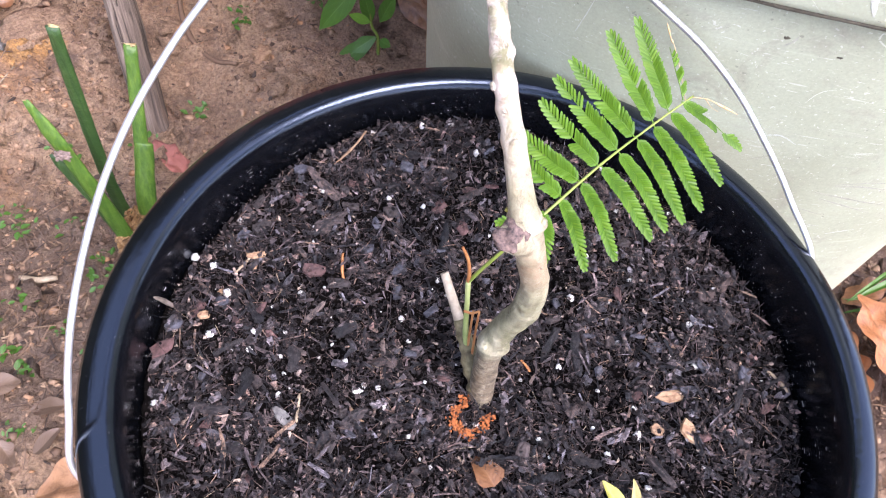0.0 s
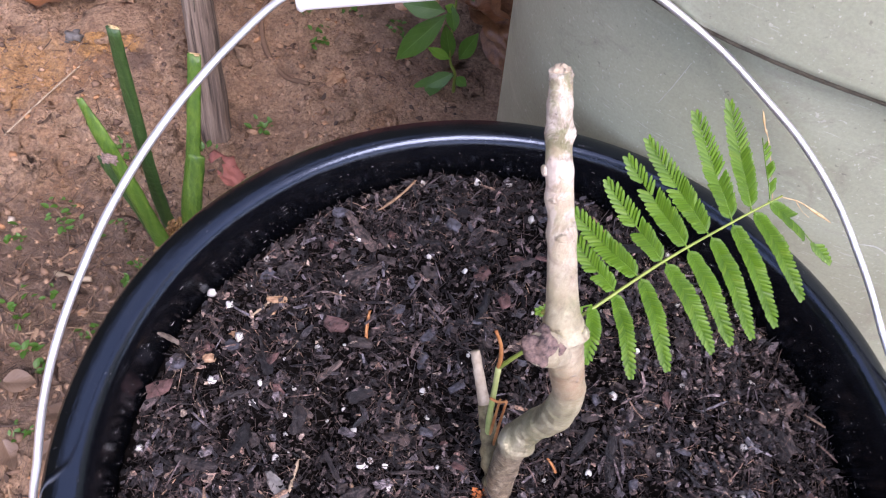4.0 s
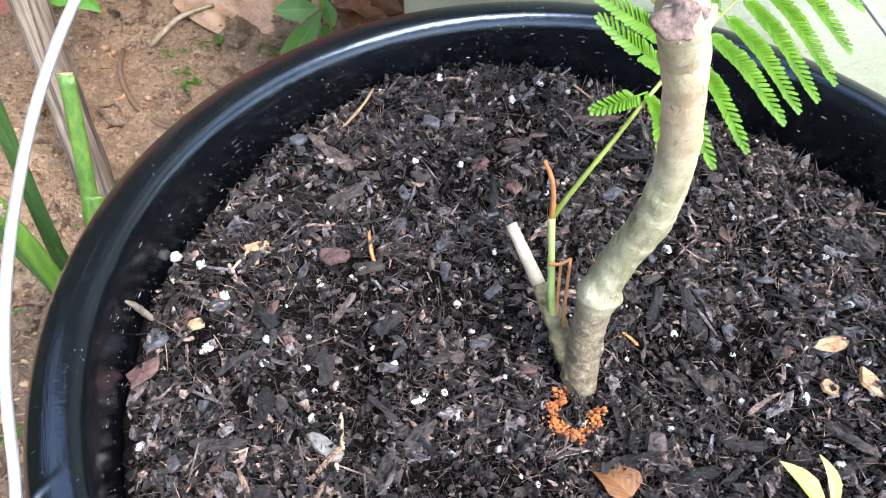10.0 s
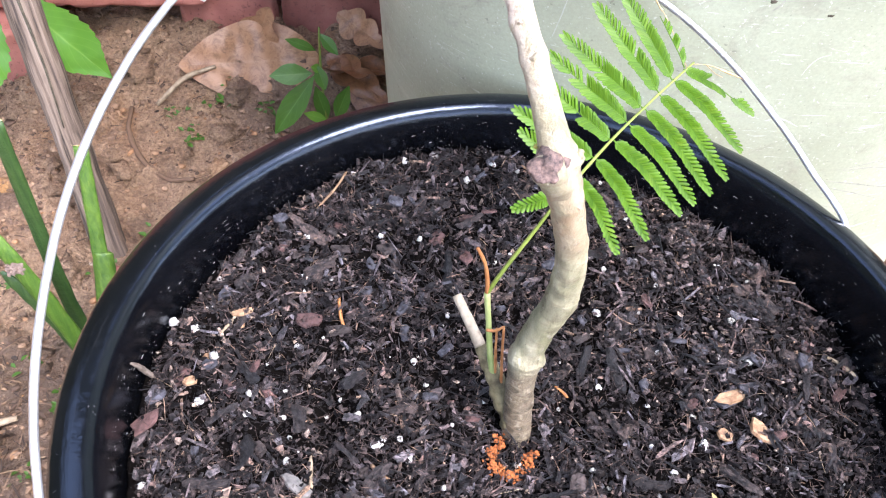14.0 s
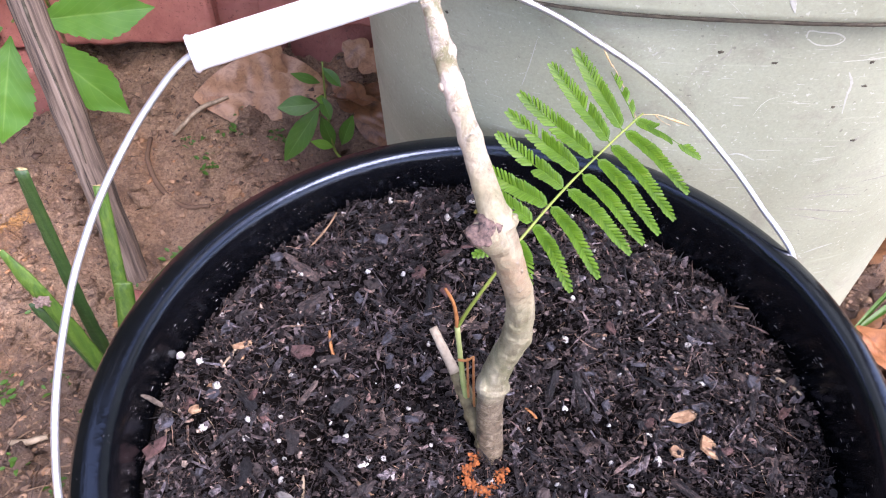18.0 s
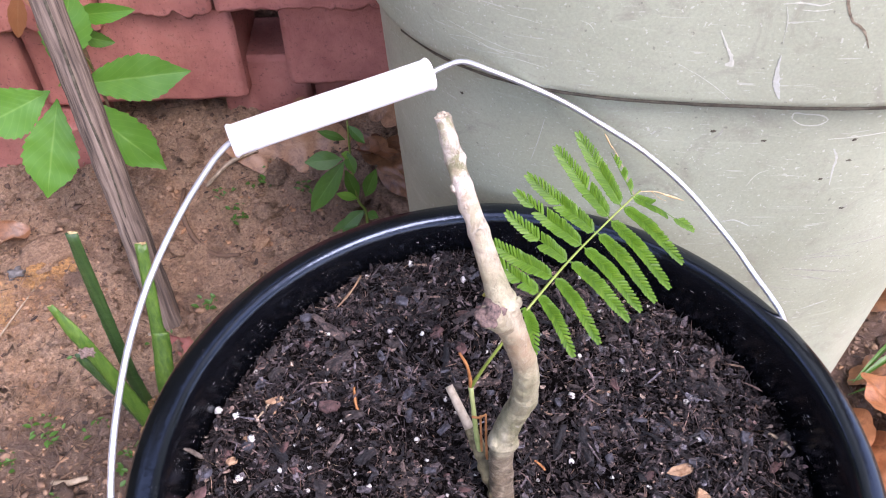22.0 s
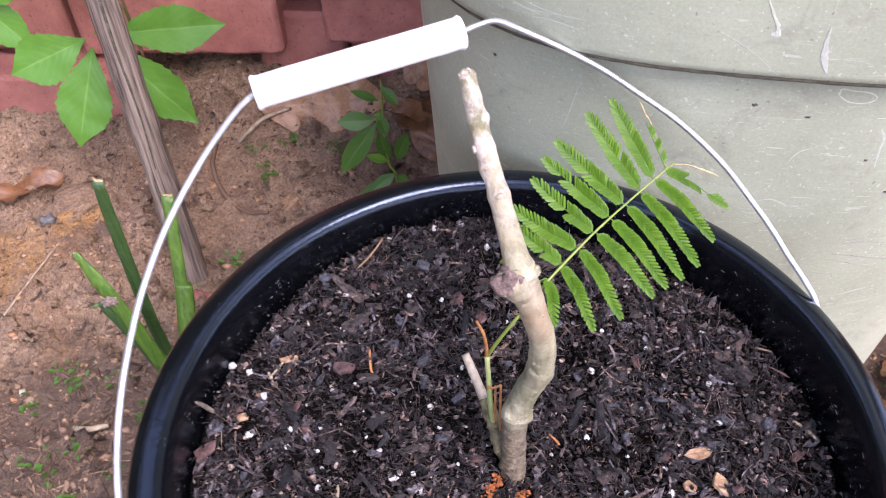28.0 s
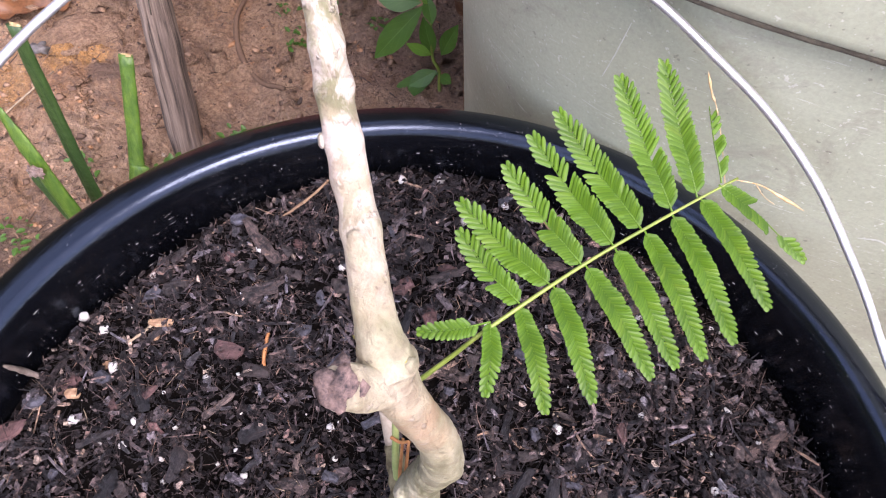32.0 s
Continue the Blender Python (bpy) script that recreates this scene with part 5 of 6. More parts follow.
for row in PINNAE:
    pinna(*row)
for pts, thick in (([LEAF_O - E1 * 0.0045, LEAF_O + E1 * 0.0002 + E2 * 0.010, LEAF_O + E1 * 0.0042 + E2 * 0.020, LEAF_O + E1 * 0.0050 + E2 * 0.0245, LEAF_O + E1 * 0.0072 + E2 * 0.0305], ((0, 0.00025), (0.60, 0.00022), (0.68, 0.0008), (0.76, 0.0003), (0.88, 0.0008), (0.95, 0.0004), (1, 0.0001))),
                   ([LEAF_O - E1 * 0.001, LEAF_O + E1 * 0.0050 - E2 * 0.0050, LEAF_O + E1 * 0.0095 - E2 * 0.0118, LEAF_O + E1 * 0.0135 - E2 * 0.0182], ((0, 0.00025), (0.45, 0.00028), (0.66, 0.0011), (0.82, 0.0007), (1, 0.0001))),
                   ([LEAF_O + E1 * 0.0040 - E2 * 0.0040, LEAF_O + E1 * 0.0045 - E2 * 0.0085, LEAF_O + E1 * 0.0062 - E2 * 0.0120], ((0, 0.0002), (1, 0.00012)))):
    part("withered_tip", mesh("withered_tip", *sweep(smooth_path(pts, 6), taper(*[(t, 0.62 * w) for t, w in thick]), 7, 0.6, 900), HUSK, True), leaf, "withered straw-coloured leaf tip")


# ---- the pale tub behind the bucket ----
TUB_C, TUB_TURN = (0.1394, 0.4188), -0.1071


def tub_point(a, z, grow=0.0):
    half = 0.2019 + 0.0486 * (z - 0.35) + grow
    c, s = math.cos(a), math.sin(a)
    u = math.copysign(abs(c) ** (2 / 3), c) * half
    v = math.copysign(abs(s) ** (2 / 3), s) * half * (1.407 if s < 0 else 0.70)
    return Vector((TUB_C[0] + math.cos(TUB_TURN) * u - math.sin(TUB_TURN) * v, TUB_C[1] + math.sin(TUB_TURN) * u + math.cos(TUB_TURN) * v, z))


def tub_shell(levels, n=200):
    verts, faces = [], []
    for z, grow in levels:
        for k in range(n):
            a = 2 * math.pi * k / n
            p = tub_point(a, z, grow)
            verts.append(p + Vector((0, 0, 0)))
    for i in range(len(levels) - 1):
        for k in range(n):
            a, b = i * n + k, i * n + (k + 1) % n
            faces.append((a, b, b + n, a + n))
    return verts, faces


tub = thing("storage_tub", "large weathered pale grey-green plastic tub, scratched, with a collar", "tub")
v, f = tub_shell([(0.006, -0.192), (0.004, -0.030), (0.006, -0.014), (0.014, -0.004), (0.03, 0), (0.08, 0), (0.14, 0), (0.20, 0), (0.26, 0), (0.32, 0), (0.372, 0), (0.55, -0.001), (0.55, -0.005), (0.30, -0.005), (0.03, -0.005), (0.02, -0.192)])
part("tub_wall", mesh("tub_wall", v, f, TUB, True), tub, "pale grey-green plastic wall")
v, f = tub_shell([(0.3660, 0.0002), (0.3600, 0.0010), (0.3580, 0.0030), (0.3578, 0.0056), (0.3590, 0.0064), (0.362, 0.0066), (0.40, 0.0066), (0.46, 0.0066), (0.54, 0.0068), (0.56, 0.0072), (0.562, 0.0045), (0.556, -0.0005)])
part("collar", mesh("tub_collar", v, f, TUB, True), tub, "thick pale plastic collar overlapping the wall")


def on_tub(x, z, grow):
    """The place on the tub's near face at that x and height."""
    lo, hi = math.pi * 1.02, math.pi * 1.98
    for _ in range(40):
        mid = (lo + hi) / 2
        if tub_point(mid, z, grow).x < x:
            lo = mid
        else:
            hi = mid
    p, q = tub_point(lo, z, grow), tub_point(lo + 0.01, z, grow)
    along = (q - p).normalized()
    return p, along, along.cross(Vector((0, 0, 1)))


# marks on the tub: name, label, material, (x, z) along the near face, half widths along it
COLLAR_MARKS = [
    ("tear", "ragged tan tear in the collar", TEAR, ((0.1410, 0.4150), (0.1438, 0.4089), (0.1469, 0.4040), (0.1499, 0.4022), (0.1536, 0.3984), (0.1575, 0.3912)), (0.0009, 0.0010, 0.0008, 0.0010, 0.0009, 0.0003)),
    ("scuff", "white scuffed patch", SCUFF, ((0.0949, 0.3983), (0.0978, 0.3927), (0.1011, 0.3869), (0.1027, 0.3830), (0.1022, 0.3799)), (0.0004, 0.0007, 0.0013, 0.0018, 0.0034)),
    ("scuff", "pale lilac scuffed dent", DENT_PALE, ((0.1227, 0.3868), (0.1228, 0.3808), (0.1240, 0.3736), (0.1256, 0.3684), (0.1280, 0.3631)), (0.0003, 0.0012, 0.0027, 0.0024, 0.0006)),
    ("scratch", "white scratch", SCUFF, ((0.1167, 0.4119), (0.1240, 0.4126), (0.1316, 0.4117), (0.1363, 0.4136)), (0.0003, 0.0007, 0.0006, 0.0003)),
    ("scratch", "white scratch", SCUFF, ((0.1248, 0.4094), (0.1309, 0.4090), (0.1366, 0.4100)), (0.0002, 0.0005, 0.0002)),
    ("scratch", "thin white scratch", SCUFF, ((0.1185, 0.4107), (0.1206, 0.4039), (0.1217, 0.3926)), (0.0002, 0.0003, 0.0001)),
    ("scratch", "thin white scratch", SCUFF, ((0.0807, 0.3799), (0.0907, 0.3742), (0.1003, 0.3673), (0.1088, 0.3598)), (0.0003, 0.0002, 0.0002, 0.0001)),
]
LEFT_MARKS = [
    ("scratch", "thin white scratch", SCUFF, ((-0.0207, 0.3821), (-0.0048, 0.3786), (0.0107, 0.3762), (0.0251, 0.3764)), (0.0001, 0.0002, 0.0002, 0.0001)),
    ("scratch", "thin white scratch", SCUFF, ((0.0053, 0.3952), (0.0135, 0.3947), (0.0209, 0.3936)), (0.0002, 0.0002, 0.0001)),
    ("scratch", "thin white scratch", SCUFF, ((-0.0057, 0.3751), (0.0039, 0.3748), (0.0142, 0.3760)), (0.0001, 0.0002, 0.0001)),
    ("scratch", "thin white scratch", SCUFF, ((0.0022, 0.3714), (0.0117, 0.3721), (0.0229, 0.3706)), (0.0001, 0.0002, 0.0001)),
    ("scratch", "thin white scratch", SCUFF, ((-0.0210, 0.3741), (-0.0101, 0.3766), (0.0004, 0.3740)), (0.0001, 0.0002, 0.0001)),
    ("scratch", "curved white scratch", SCUFF, ((0.0367, 0.3982), (0.0408, 0.3968), (0.0436, 0.3927)), (0.0001, 0.0003, 0.0001)),
]
WALL_MARKS = [
    ("scuff", "pale scraped ring", SCUFF, ((0.1415, 0.3444), (0.1417, 0.3481), (0.1471, 0.3475), (0.1542, 0.3469), (0.1582, 0.3440), (0.1543, 0.3408), (0.1471, 0.3410), (0.1420, 0.3440)), (0.0006, 0.0008, 0.0006, 0.0008, 0.0005, 0.0007, 0.0006, 0.0006)),
    ("scratch", "white scratch", SCUFF, ((0.1620, 0.3318), (0.1721, 0.3326), (0.1906, 0.3347)), (0.0002, 0.0004, 0.0005)),
    ("scratch", "curved white scratch", SCUFF, ((0.1313, 0.2989), (0.1329, 0.3045), (0.1356, 0.3087), (0.1401, 0.3110)), (0.0001, 0.0003, 0.0003, 0.0001)),
    ("scratch", "pale scratch", DENT_PALE, ((0.0216, 0.3033), (0.0244, 0.3178), (0.0267, 0.3325)), (0.0002, 0.0005, 0.0002)),
    ("scuff", "pale rubbed streak", DENT_PALE, ((0.1669, 0.3257), (0.1705, 0.3192), (0.1711, 0.3113), (0.1729, 0.3004)), (0.0005, 0.0012, 0.0010, 0.0004)),
    ("scuff", "pale rubbed streak", DENT_PALE, ((0.1238, 0.2709), (0.1314, 0.2729), (0.1403, 0.2688)), (0.0003, 0.0009, 0.0003)),
    ("scuff", "pale rubbed streak", DENT_PALE, ((0.1912, 0.1916), (0.1988, 0.1944), (0.2068, 0.1964)), (0.0003, 0.0009, 0.0003)),
]
RUB_MARKS = [
    ("rub_mark", "dark rub mark", DENT, ((0.1738, 0.2405), (0.1888, 0.2417), (0.2073, 0.2384)), (0.0002, 0.0010, 0.0003)),
    ("rub_mark", "dark rub mark", DENT, ((0.1671, 0.2330), (0.1862, 0.2296), (0.2118, 0.2227)), (0.0002, 0.0011, 0.0003)),
    ("rub_mark", "dark rub mark", DENT, ((0.1711, 0.2277), (0.1870, 0.2229), (0.2060, 0.2153)), (0.0002, 0.0008, 0.0002)),
    ("rub_mark", "dark rub mark", DENT, ((0.1735, 0.2415), (0.1888, 0.2456), (0.2034, 0.2454)), (0.0002, 0.0007, 0.0002)),
    ("rub_mark", "dark rub mark", DENT, ((0.1622, 0.2176), (0.1709, 0.2145), (0.1795, 0.2123)), (0.0001, 0.0005, 0.0001)),
    ("rub_mark", "dark rub mark", DENT, ((0.1673, 0.2035), (0.1761, 0.2006), (0.1845, 0.2001)), (0.0001, 0.0005, 0.0001)),
    ("rub_mark", "dark rub mark", DENT, ((0.2002, 0.2493), (0.2115, 0.2496), (0.2234, 0.2497)), (0.0002, 0.0008, 0.0006)),
    ("rub_mark", "dark grimy smudge", DENT, ((0.1079, 0.3303), (0.1108, 0.3342), (0.1115, 0.3374)), (0.0003, 0.0010, 0.0003)),
    ("rub_mark", "dark grimy smudge", DENT, ((0.1841, 0.2809), (0.1862, 0.2827), (0.1881, 0.2833)), (0.0004, 0.0012, 0.0004)),
]


def ribbon(points, widths, grow, thick=0.00004):
    """A low strip of ragged width lying on the tub's near face."""
    n = 14 * (len(points) - 1) + 1
    line = smooth_path([(x, 0, z) for x, z in points], 14)
    seed = points[0][0] * 700
    verts, faces = [], []
    for i, p in enumerate(line):
        t = i / (n - 1) * (len(widths) - 1)
        k = min(int(t), len(widths) - 2)
        w = widths[k] + (widths[k + 1] - widths[k]) * (t - k)
        d = line[min(i + 1, n - 1)] - line[max(i - 1, 0)]
        sx_, sz_ = -d.z / d.length, d.x / d.length
        lo = w * max(0.12, 0.72 + 0.4 * noise.noise(Vector((i * 0.21, seed, 0))) + 0.25 * noise.noise(Vector((i * 0.8, seed, 5))))
        hi = w * max(0.12, 0.72 + 0.4 * noise.noise(Vector((i * 0.21, seed, 9))) + 0.25 * noise.noise(Vector((i * 0.8, seed, 14))))
        for off, up in ((-lo, -0.00002), (-0.9 * lo, thick), (0.9 * hi, thick), (hi, -0.00002)):
            q, _, out = on_tub(p.x + sx_ * off, p.z + sz_ * off, grow)
            verts.append(q + out * up)
    for i in range(n - 1):
        for k in range(3):
            a = i * 4 + k
            faces.append((a, a + 1, a + 5, a + 4))
    return verts, faces


# a dark tube stands in for the shadow under the collar's overhang
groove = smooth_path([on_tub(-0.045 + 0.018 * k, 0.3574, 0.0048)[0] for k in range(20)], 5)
part("grime_line", mesh("grime_line", *sweep(groove, lambda t: 0.0018, 10, 0.12, 90), GRIME_SHADE, True), tub, "dark brown band drawn for the shade under the collar edge")
for marks, grow in ((COLLAR_MARKS, 0.0067), (LEFT_MARKS, 0.0067), (WALL_MARKS, 0.0), (RUB_MARKS, 0.0)):
    for name, label, material, points, widths in marks:
        part(name, mesh(name, *ribbon(points, [0.75 * w for w in widths], grow), material), tub, label)
for x, z in ((0.1668, 0.3049), (0.1858, 0.2822), (0.1771, 0.3174), (0.1752, 0.3314), (0.1070, 0.3352), (0.1322, 0.3304), (-0.0150, 0.3323)):
    p, along, out = on_tub(x, z, 0.0)
    part("speck", mesh("speck", *placed(blob(0.0009, (1.2, 0.8, 0.25), 0.9, x * 900, 2), axes(p, along, out)), GRIME_SHADE, True), tub, "dark speck of dirt")

# ---- the wooden stake ----
sx, sy = -0.2905, 0.3126
line = [(sx + 0.15 * 0.05, sy - 0.3 * 0.05, -0.05)] + [(sx - 0.145 * z, sy + 0.30 * z, z) for z in (0.0, 0.05, 0.1, 0.16, 0.22, 0.3, 0.4, 0.5, 0.6)]
stake = thing("stake", "weathered grey-brown split wooden stake leaning out of the ground", "stake")
part("pole", mesh("stake", *sweep(smooth_path(line, 10), taper((0, 0.0138), (0.4, 0.0126), (1, 0.0116)), 13, 0.10, 40, 0.85), WOOD, True), stake, "cracked grey wood")
crack = [(sx - 0.145 * z + 0.0042 + 0.0012 * math.sin(z * 50), sy + 0.30 * z - 0.0108, z + 0.0030) for z in (0.10, 0.15, 0.2, 0.26, 0.32, 0.4)]
part("crack", mesh("crack", *sweep(smooth_path(crack, 6), taper((0, 0.0004), (0.5, 0.0013), (1, 0.0004)), 6, 0.4, 200), GRIME_SHADE, True), stake, "dark drying crack")

# ---- cut green stalks ----
plant = thing("cut_plant", "clump of cut-off green strap-leaf stalks in bare ground", "plant")
STALKS = (((-0.2520, 0.1775, 0.020), (-0.2595, 0.1768, 0.073), (-0.2568, 0.1745, 0.165), (-0.2526, 0.1730, 0.2390), STALK_DARK, 0.0042, 0.32, "dark green cut strap leaf"),
          ((-0.2425, 0.1800, 0.020), (-0.2415, 0.1830, 0.066), (-0.2398, 0.1985, 0.112), (-0.2400, 0.2235, 0.1790), STALK, 0.0046, 0.34, "green cut strap leaf with a yellowed end"),
          ((-0.2480, 0.1600, 0.020), (-0.2520, 0.1560, 0.070), (-0.2640, 0.1570, 0.130), (-0.2845, 0.1662, 0.1800), STALK, 0.0053, 0.14, "green strap leaf cut off at a slant"))
for a, b, c, d, material, r, tip_w, label in STALKS:
    pts = smooth_path([a, b, c, d], 10)
    part("stalk", mesh("stalk", *sweep(pts, taper((0, r * 0.52), (0.4, r * 0.42), (0.86, r * 0.36), (1, r * tip_w)), 20, 0.10, 110, 2.7), material, True), plant, label)
    tip = Vector(d)
    part("cut_end", mesh("cut_end", *placed(blob(r * max(0.14, tip_w * 1.2), (1.75, 0.7, 0.40), 1.1, r * 900, 2), Matrix.Translation(tip)), CUT, True), plant, "dried ragged cut end")
# an outer sheath round the middle stalk, and a shorter leaf under the slanting one
part("stalk", mesh("stalk", *sweep(smooth_path([(-0.2420, 0.1785, 0.02), (-0.2405, 0.1815, 0.066), (-0.2382, 0.1950, 0.104), (-0.2372, 0.1985, 0.112)], 8), taper((0, 0.0034), (0.5, 0.0030), (0.97, 0.0025), (1, 0.0018)), 20, 0.08, 120, 2.3), STALK, True), plant, "broad green sheath with a stepped cut edge")
part("stalk", mesh("stalk", *sweep(smooth_path([(-0.2490, 0.1580, 0.03), (-0.2560, 0.1565, 0.075), (-0.2680, 0.1580, 0.110), (-0.2800, 0.1595, 0.1373)], 8), taper((0, 0.0022), (0.5, 0.0019), (0.9, 0.0014), (1, 0.0005)), 16, 0.12, 120, 2.6), STALK_DARK, True), plant, "short dark green strap leaf")
scab = [placed(blob(0.0038, (1.2, 0.35, 0.9), 1.0, 3.3, 3), Matrix.Translation((-0.2672, 0.1535, 0.1462)))] + [placed(blob(rng.uniform(0.0008, 0.0018), (1, 0.5, 1), 0.8, rng.uniform(0, 50), 1), Matrix.Translation((-0.2672 + rng.gauss(0, 0.003), 0.1530, 0.1462 + rng.gauss(0, 0.0028)))) for _ in range(12)]
part("dead_patch", mesh("dead_patch", *joined(scab), DEADSPOT), plant, "greyish-brown crumbly dead patch")
crown = [placed(blob(rng.uniform(0.0020, 0.0048), (1, 0.9, 1.1), 0.8, rng.uniform(0, 60), 2), Matrix.Translation((-0.2490 + rng.gauss(0, 0.0045), 0.1670 + rng.gauss(0, 0.006), 0.030 + 0.026 * rng.random()))) for _ in range(60)]
part("crown", mesh("crown", *joined(crown), CROWN), plant, "crumbly orange-brown crown of old leaf bases")
for k in range(9):
    a = 2 * math.pi * k / 9
    p = Vector((-0.249 + 0.009 * math.cos(a), 0.170 + 0.010 * math.sin(a), 0.002))
    q = p + Vector((0.008 * math.cos(a), 0.008 * math.sin(a), 0.034 + 0.018 * rng.random()))
    part("sheath", mesh("sheath", *sweep(smooth_path([p, p.lerp(q, 0.5) + Vector((0, 0, 0.004)), q], 5), taper((0, 0.006), (0.6, 0.004), (1, 0.001)), 8, 0.3, 200, 0.35), SHEATH, True), plant, "dry brown leaf sheath")

# ---- the small broad-leaved weed ----
weed = thing("weed", "small leafy green weed growing beside the pale tub", "weed")
stem_line = smooth_path([(-0.1081, 0.4120, ground_z(-0.108, 0.412) - 0.003), (-0.1090, 0.4120, 0.0330), (-0.1150, 0.4120, 0.0490), (-0.1164, 0.4120, 0.0999), (-0.1150, 0.4110, 0.1420)], 6)
part("weed_stem", mesh("weed_stem", *sweep(stem_line, taper((0, 0.0017), (1, 0.0008)), 8), RACHIS, True), weed)
for base, tip, width, material in (((-0.1220, 0.411, 0.0960), (-0.1608, 0.396, 0.0435), 0.029, WEED), ((-0.1240, 0.412, 0.0975), (-0.1575, 0.404, 0.1005), 0.025, WEED), ((-0.1070, 0.410, 0.0520), (-0.0946, 0.402, 0.0898), 0.019, WEED), ((-0.1150, 0.410, 0.0500), (-0.1310, 0.400, 0.0650), 0.012, WEED_PALE), ((-0.1088, 0.410, 0.0330), (-0.1488, 0.395, 0.0045), 0.023, WEED),
                                   ((-0.1070, 0.410, 0.0310), (-0.0962, 0.400, 0.0345), 0.013, WEED), ((-0.1195, 0.411, 0.1066), (-0.1128, 0.402, 0.0876), 0.015, WEED), ((-0.1151, 0.411, 0.1364), (-0.1005, 0.402, 0.1230), 0.013, WEED), ((-0.1190, 0.411, 0.1205), (-0.1400, 0.404, 0.1355), 0.011, WEED), ((-0.1104, 0.410, 0.0345), (-0.1302, 0.397, 0.0240), 0.019, WEED),
                                   ((-0.1145, 0.412, 0.0488), (-0.1215, 0.408, 0.0850), 0.018, WEED), ((-0.1160, 0.412, 0.1010), (-0.1230, 0.406, 0.1080), 0.010, WEED_PALE)):
    base, tip = Vector(base), Vector(tip)
    ob = part("weed_leaf", blade((tip - base).length, width * 0.68, material, "weed_leaf", fold=0.22, droop=0.10, ripple=0.0012, seed=tip.x * 70, nu=20, nv=8, outline=OVATE), weed)
    ob.matrix_basis = axes(base, tip - base, (0.05, -0.72, 0.68))

# ---- the creeper ----
creeper = thing("creeper", "creeper vine with large five-fingered bright green leaves by the bricks", "vine")
vc = Vector((-0.3590, 0.4141, 0.1810))
vn = Vector((0.1765, -0.9352, 0.3070))
FINGERS = (((-0.2452, 0.4293, 0.1829), 0.041), ((-0.2807, 0.3948, 0.0984), 0.044), ((-0.3895, 0.3705, 0.0868), 0.047), ((-0.4330, 0.3850, 0.1560), 0.045), ((-0.3300, 0.4400, 0.2620), 0.042))
for tip, width in FINGERS:
    tip = Vector(tip)
    start = vc + (tip - vc) * 0.10
    ob = part("leaflet", blade((tip - start).length * 0.97, width * 0.94, CREEPER, "leaflet", teeth=12, tooth=0.12, fold=0.10, droop=0.04, ripple=0.0016, seed=tip.x * 50, nu=66, nv=14, outline=POINTED, quilt=0.0006), creeper, "toothed bright green leaflet")
    ob.matrix_basis = axes(start, tip - start, vn)
vine = smooth_path([(-0.3600, 0.4700, 0.02), (-0.3500, 0.4680, 0.10), (-0.3450, 0.4550, 0.17), (-0.3500, 0.4600, 0.26), (-0.3650, 0.4700, 0.40)], 8)
part("vine_stem", mesh("vine_stem", *sweep(vine, lambda t: 0.0016, 8, 0.15, 200), SHEATH, True), creeper, "thin brown vine stem")
part("leaf_stalk", mesh("leaf_stalk", *sweep(smooth_path([(-0.3450, 0.4550, 0.17), (-0.3400, 0.4350, 0.195), vc], 6), lambda t: 0.0011, 8), RACHIS, True), creeper)
vc2 = Vector((-0.470, 0.4300, 0.215))
for dx, dz, length, width in ((0.055, -0.055, 0.075, 0.036), (-0.02, -0.08, 0.08, 0.036), (0.075, 0.015, 0.07, 0.034), (-0.07, -0.02, 0.08, 0.036), (0.0, 0.07, 0.07, 0.034)):
    ob = part("leaflet", blade(length, width * 0.9, CREEPER, "leaflet", teeth=12, tooth=0.12, fold=0.1, droop=0.1, ripple=0.0016, seed=dx * 90, nu=66, nv=14, outline=POINTED, quilt=0.0006), creeper, "toothed bright green leaflet")
    ob.matrix_basis = axes(vc2, (dx, -0.02, dz), vn)
part("leaf_stalk", mesh("leaf_stalk", *sweep(smooth_path([(-0.3600, 0.4660, 0.34), (-0.42, 0.455, 0.29), vc2], 6), lambda t: 0.0011, 8), RACHIS, True), creeper)
for base, d, length, width, material in (((-0.345, 0.455, 0.225), (0.9, -0.1, 0.1), 0.055, 0.018, CREEPER), ((-0.345, 0.455, 0.205), (0.6, -0.1, -0.1), 0.03, 0.014, WEED), ((-0.395, 0.475, 0.235), (-0.3, -0.1, -0.8), 0.045, 0.016, YOUNG), ((-0.392, 0.475, 0.240), (0.5, -0.1, -0.6), 0.03, 0.012, YOUNG)):
    ob = part("leaflet", blade(length, width, material, "leaflet", teeth=7, tooth=0.12, fold=0.2, droop=0.1, nu=18, nv=6), creeper, "small young leaflet")
    ob.matrix_basis = axes(base, d, vn)


# ---- the loose brick wall ----
wall = thing("wall_north", "low wall of loosely stacked red bricks with open gaps", "wall", kind="structure")


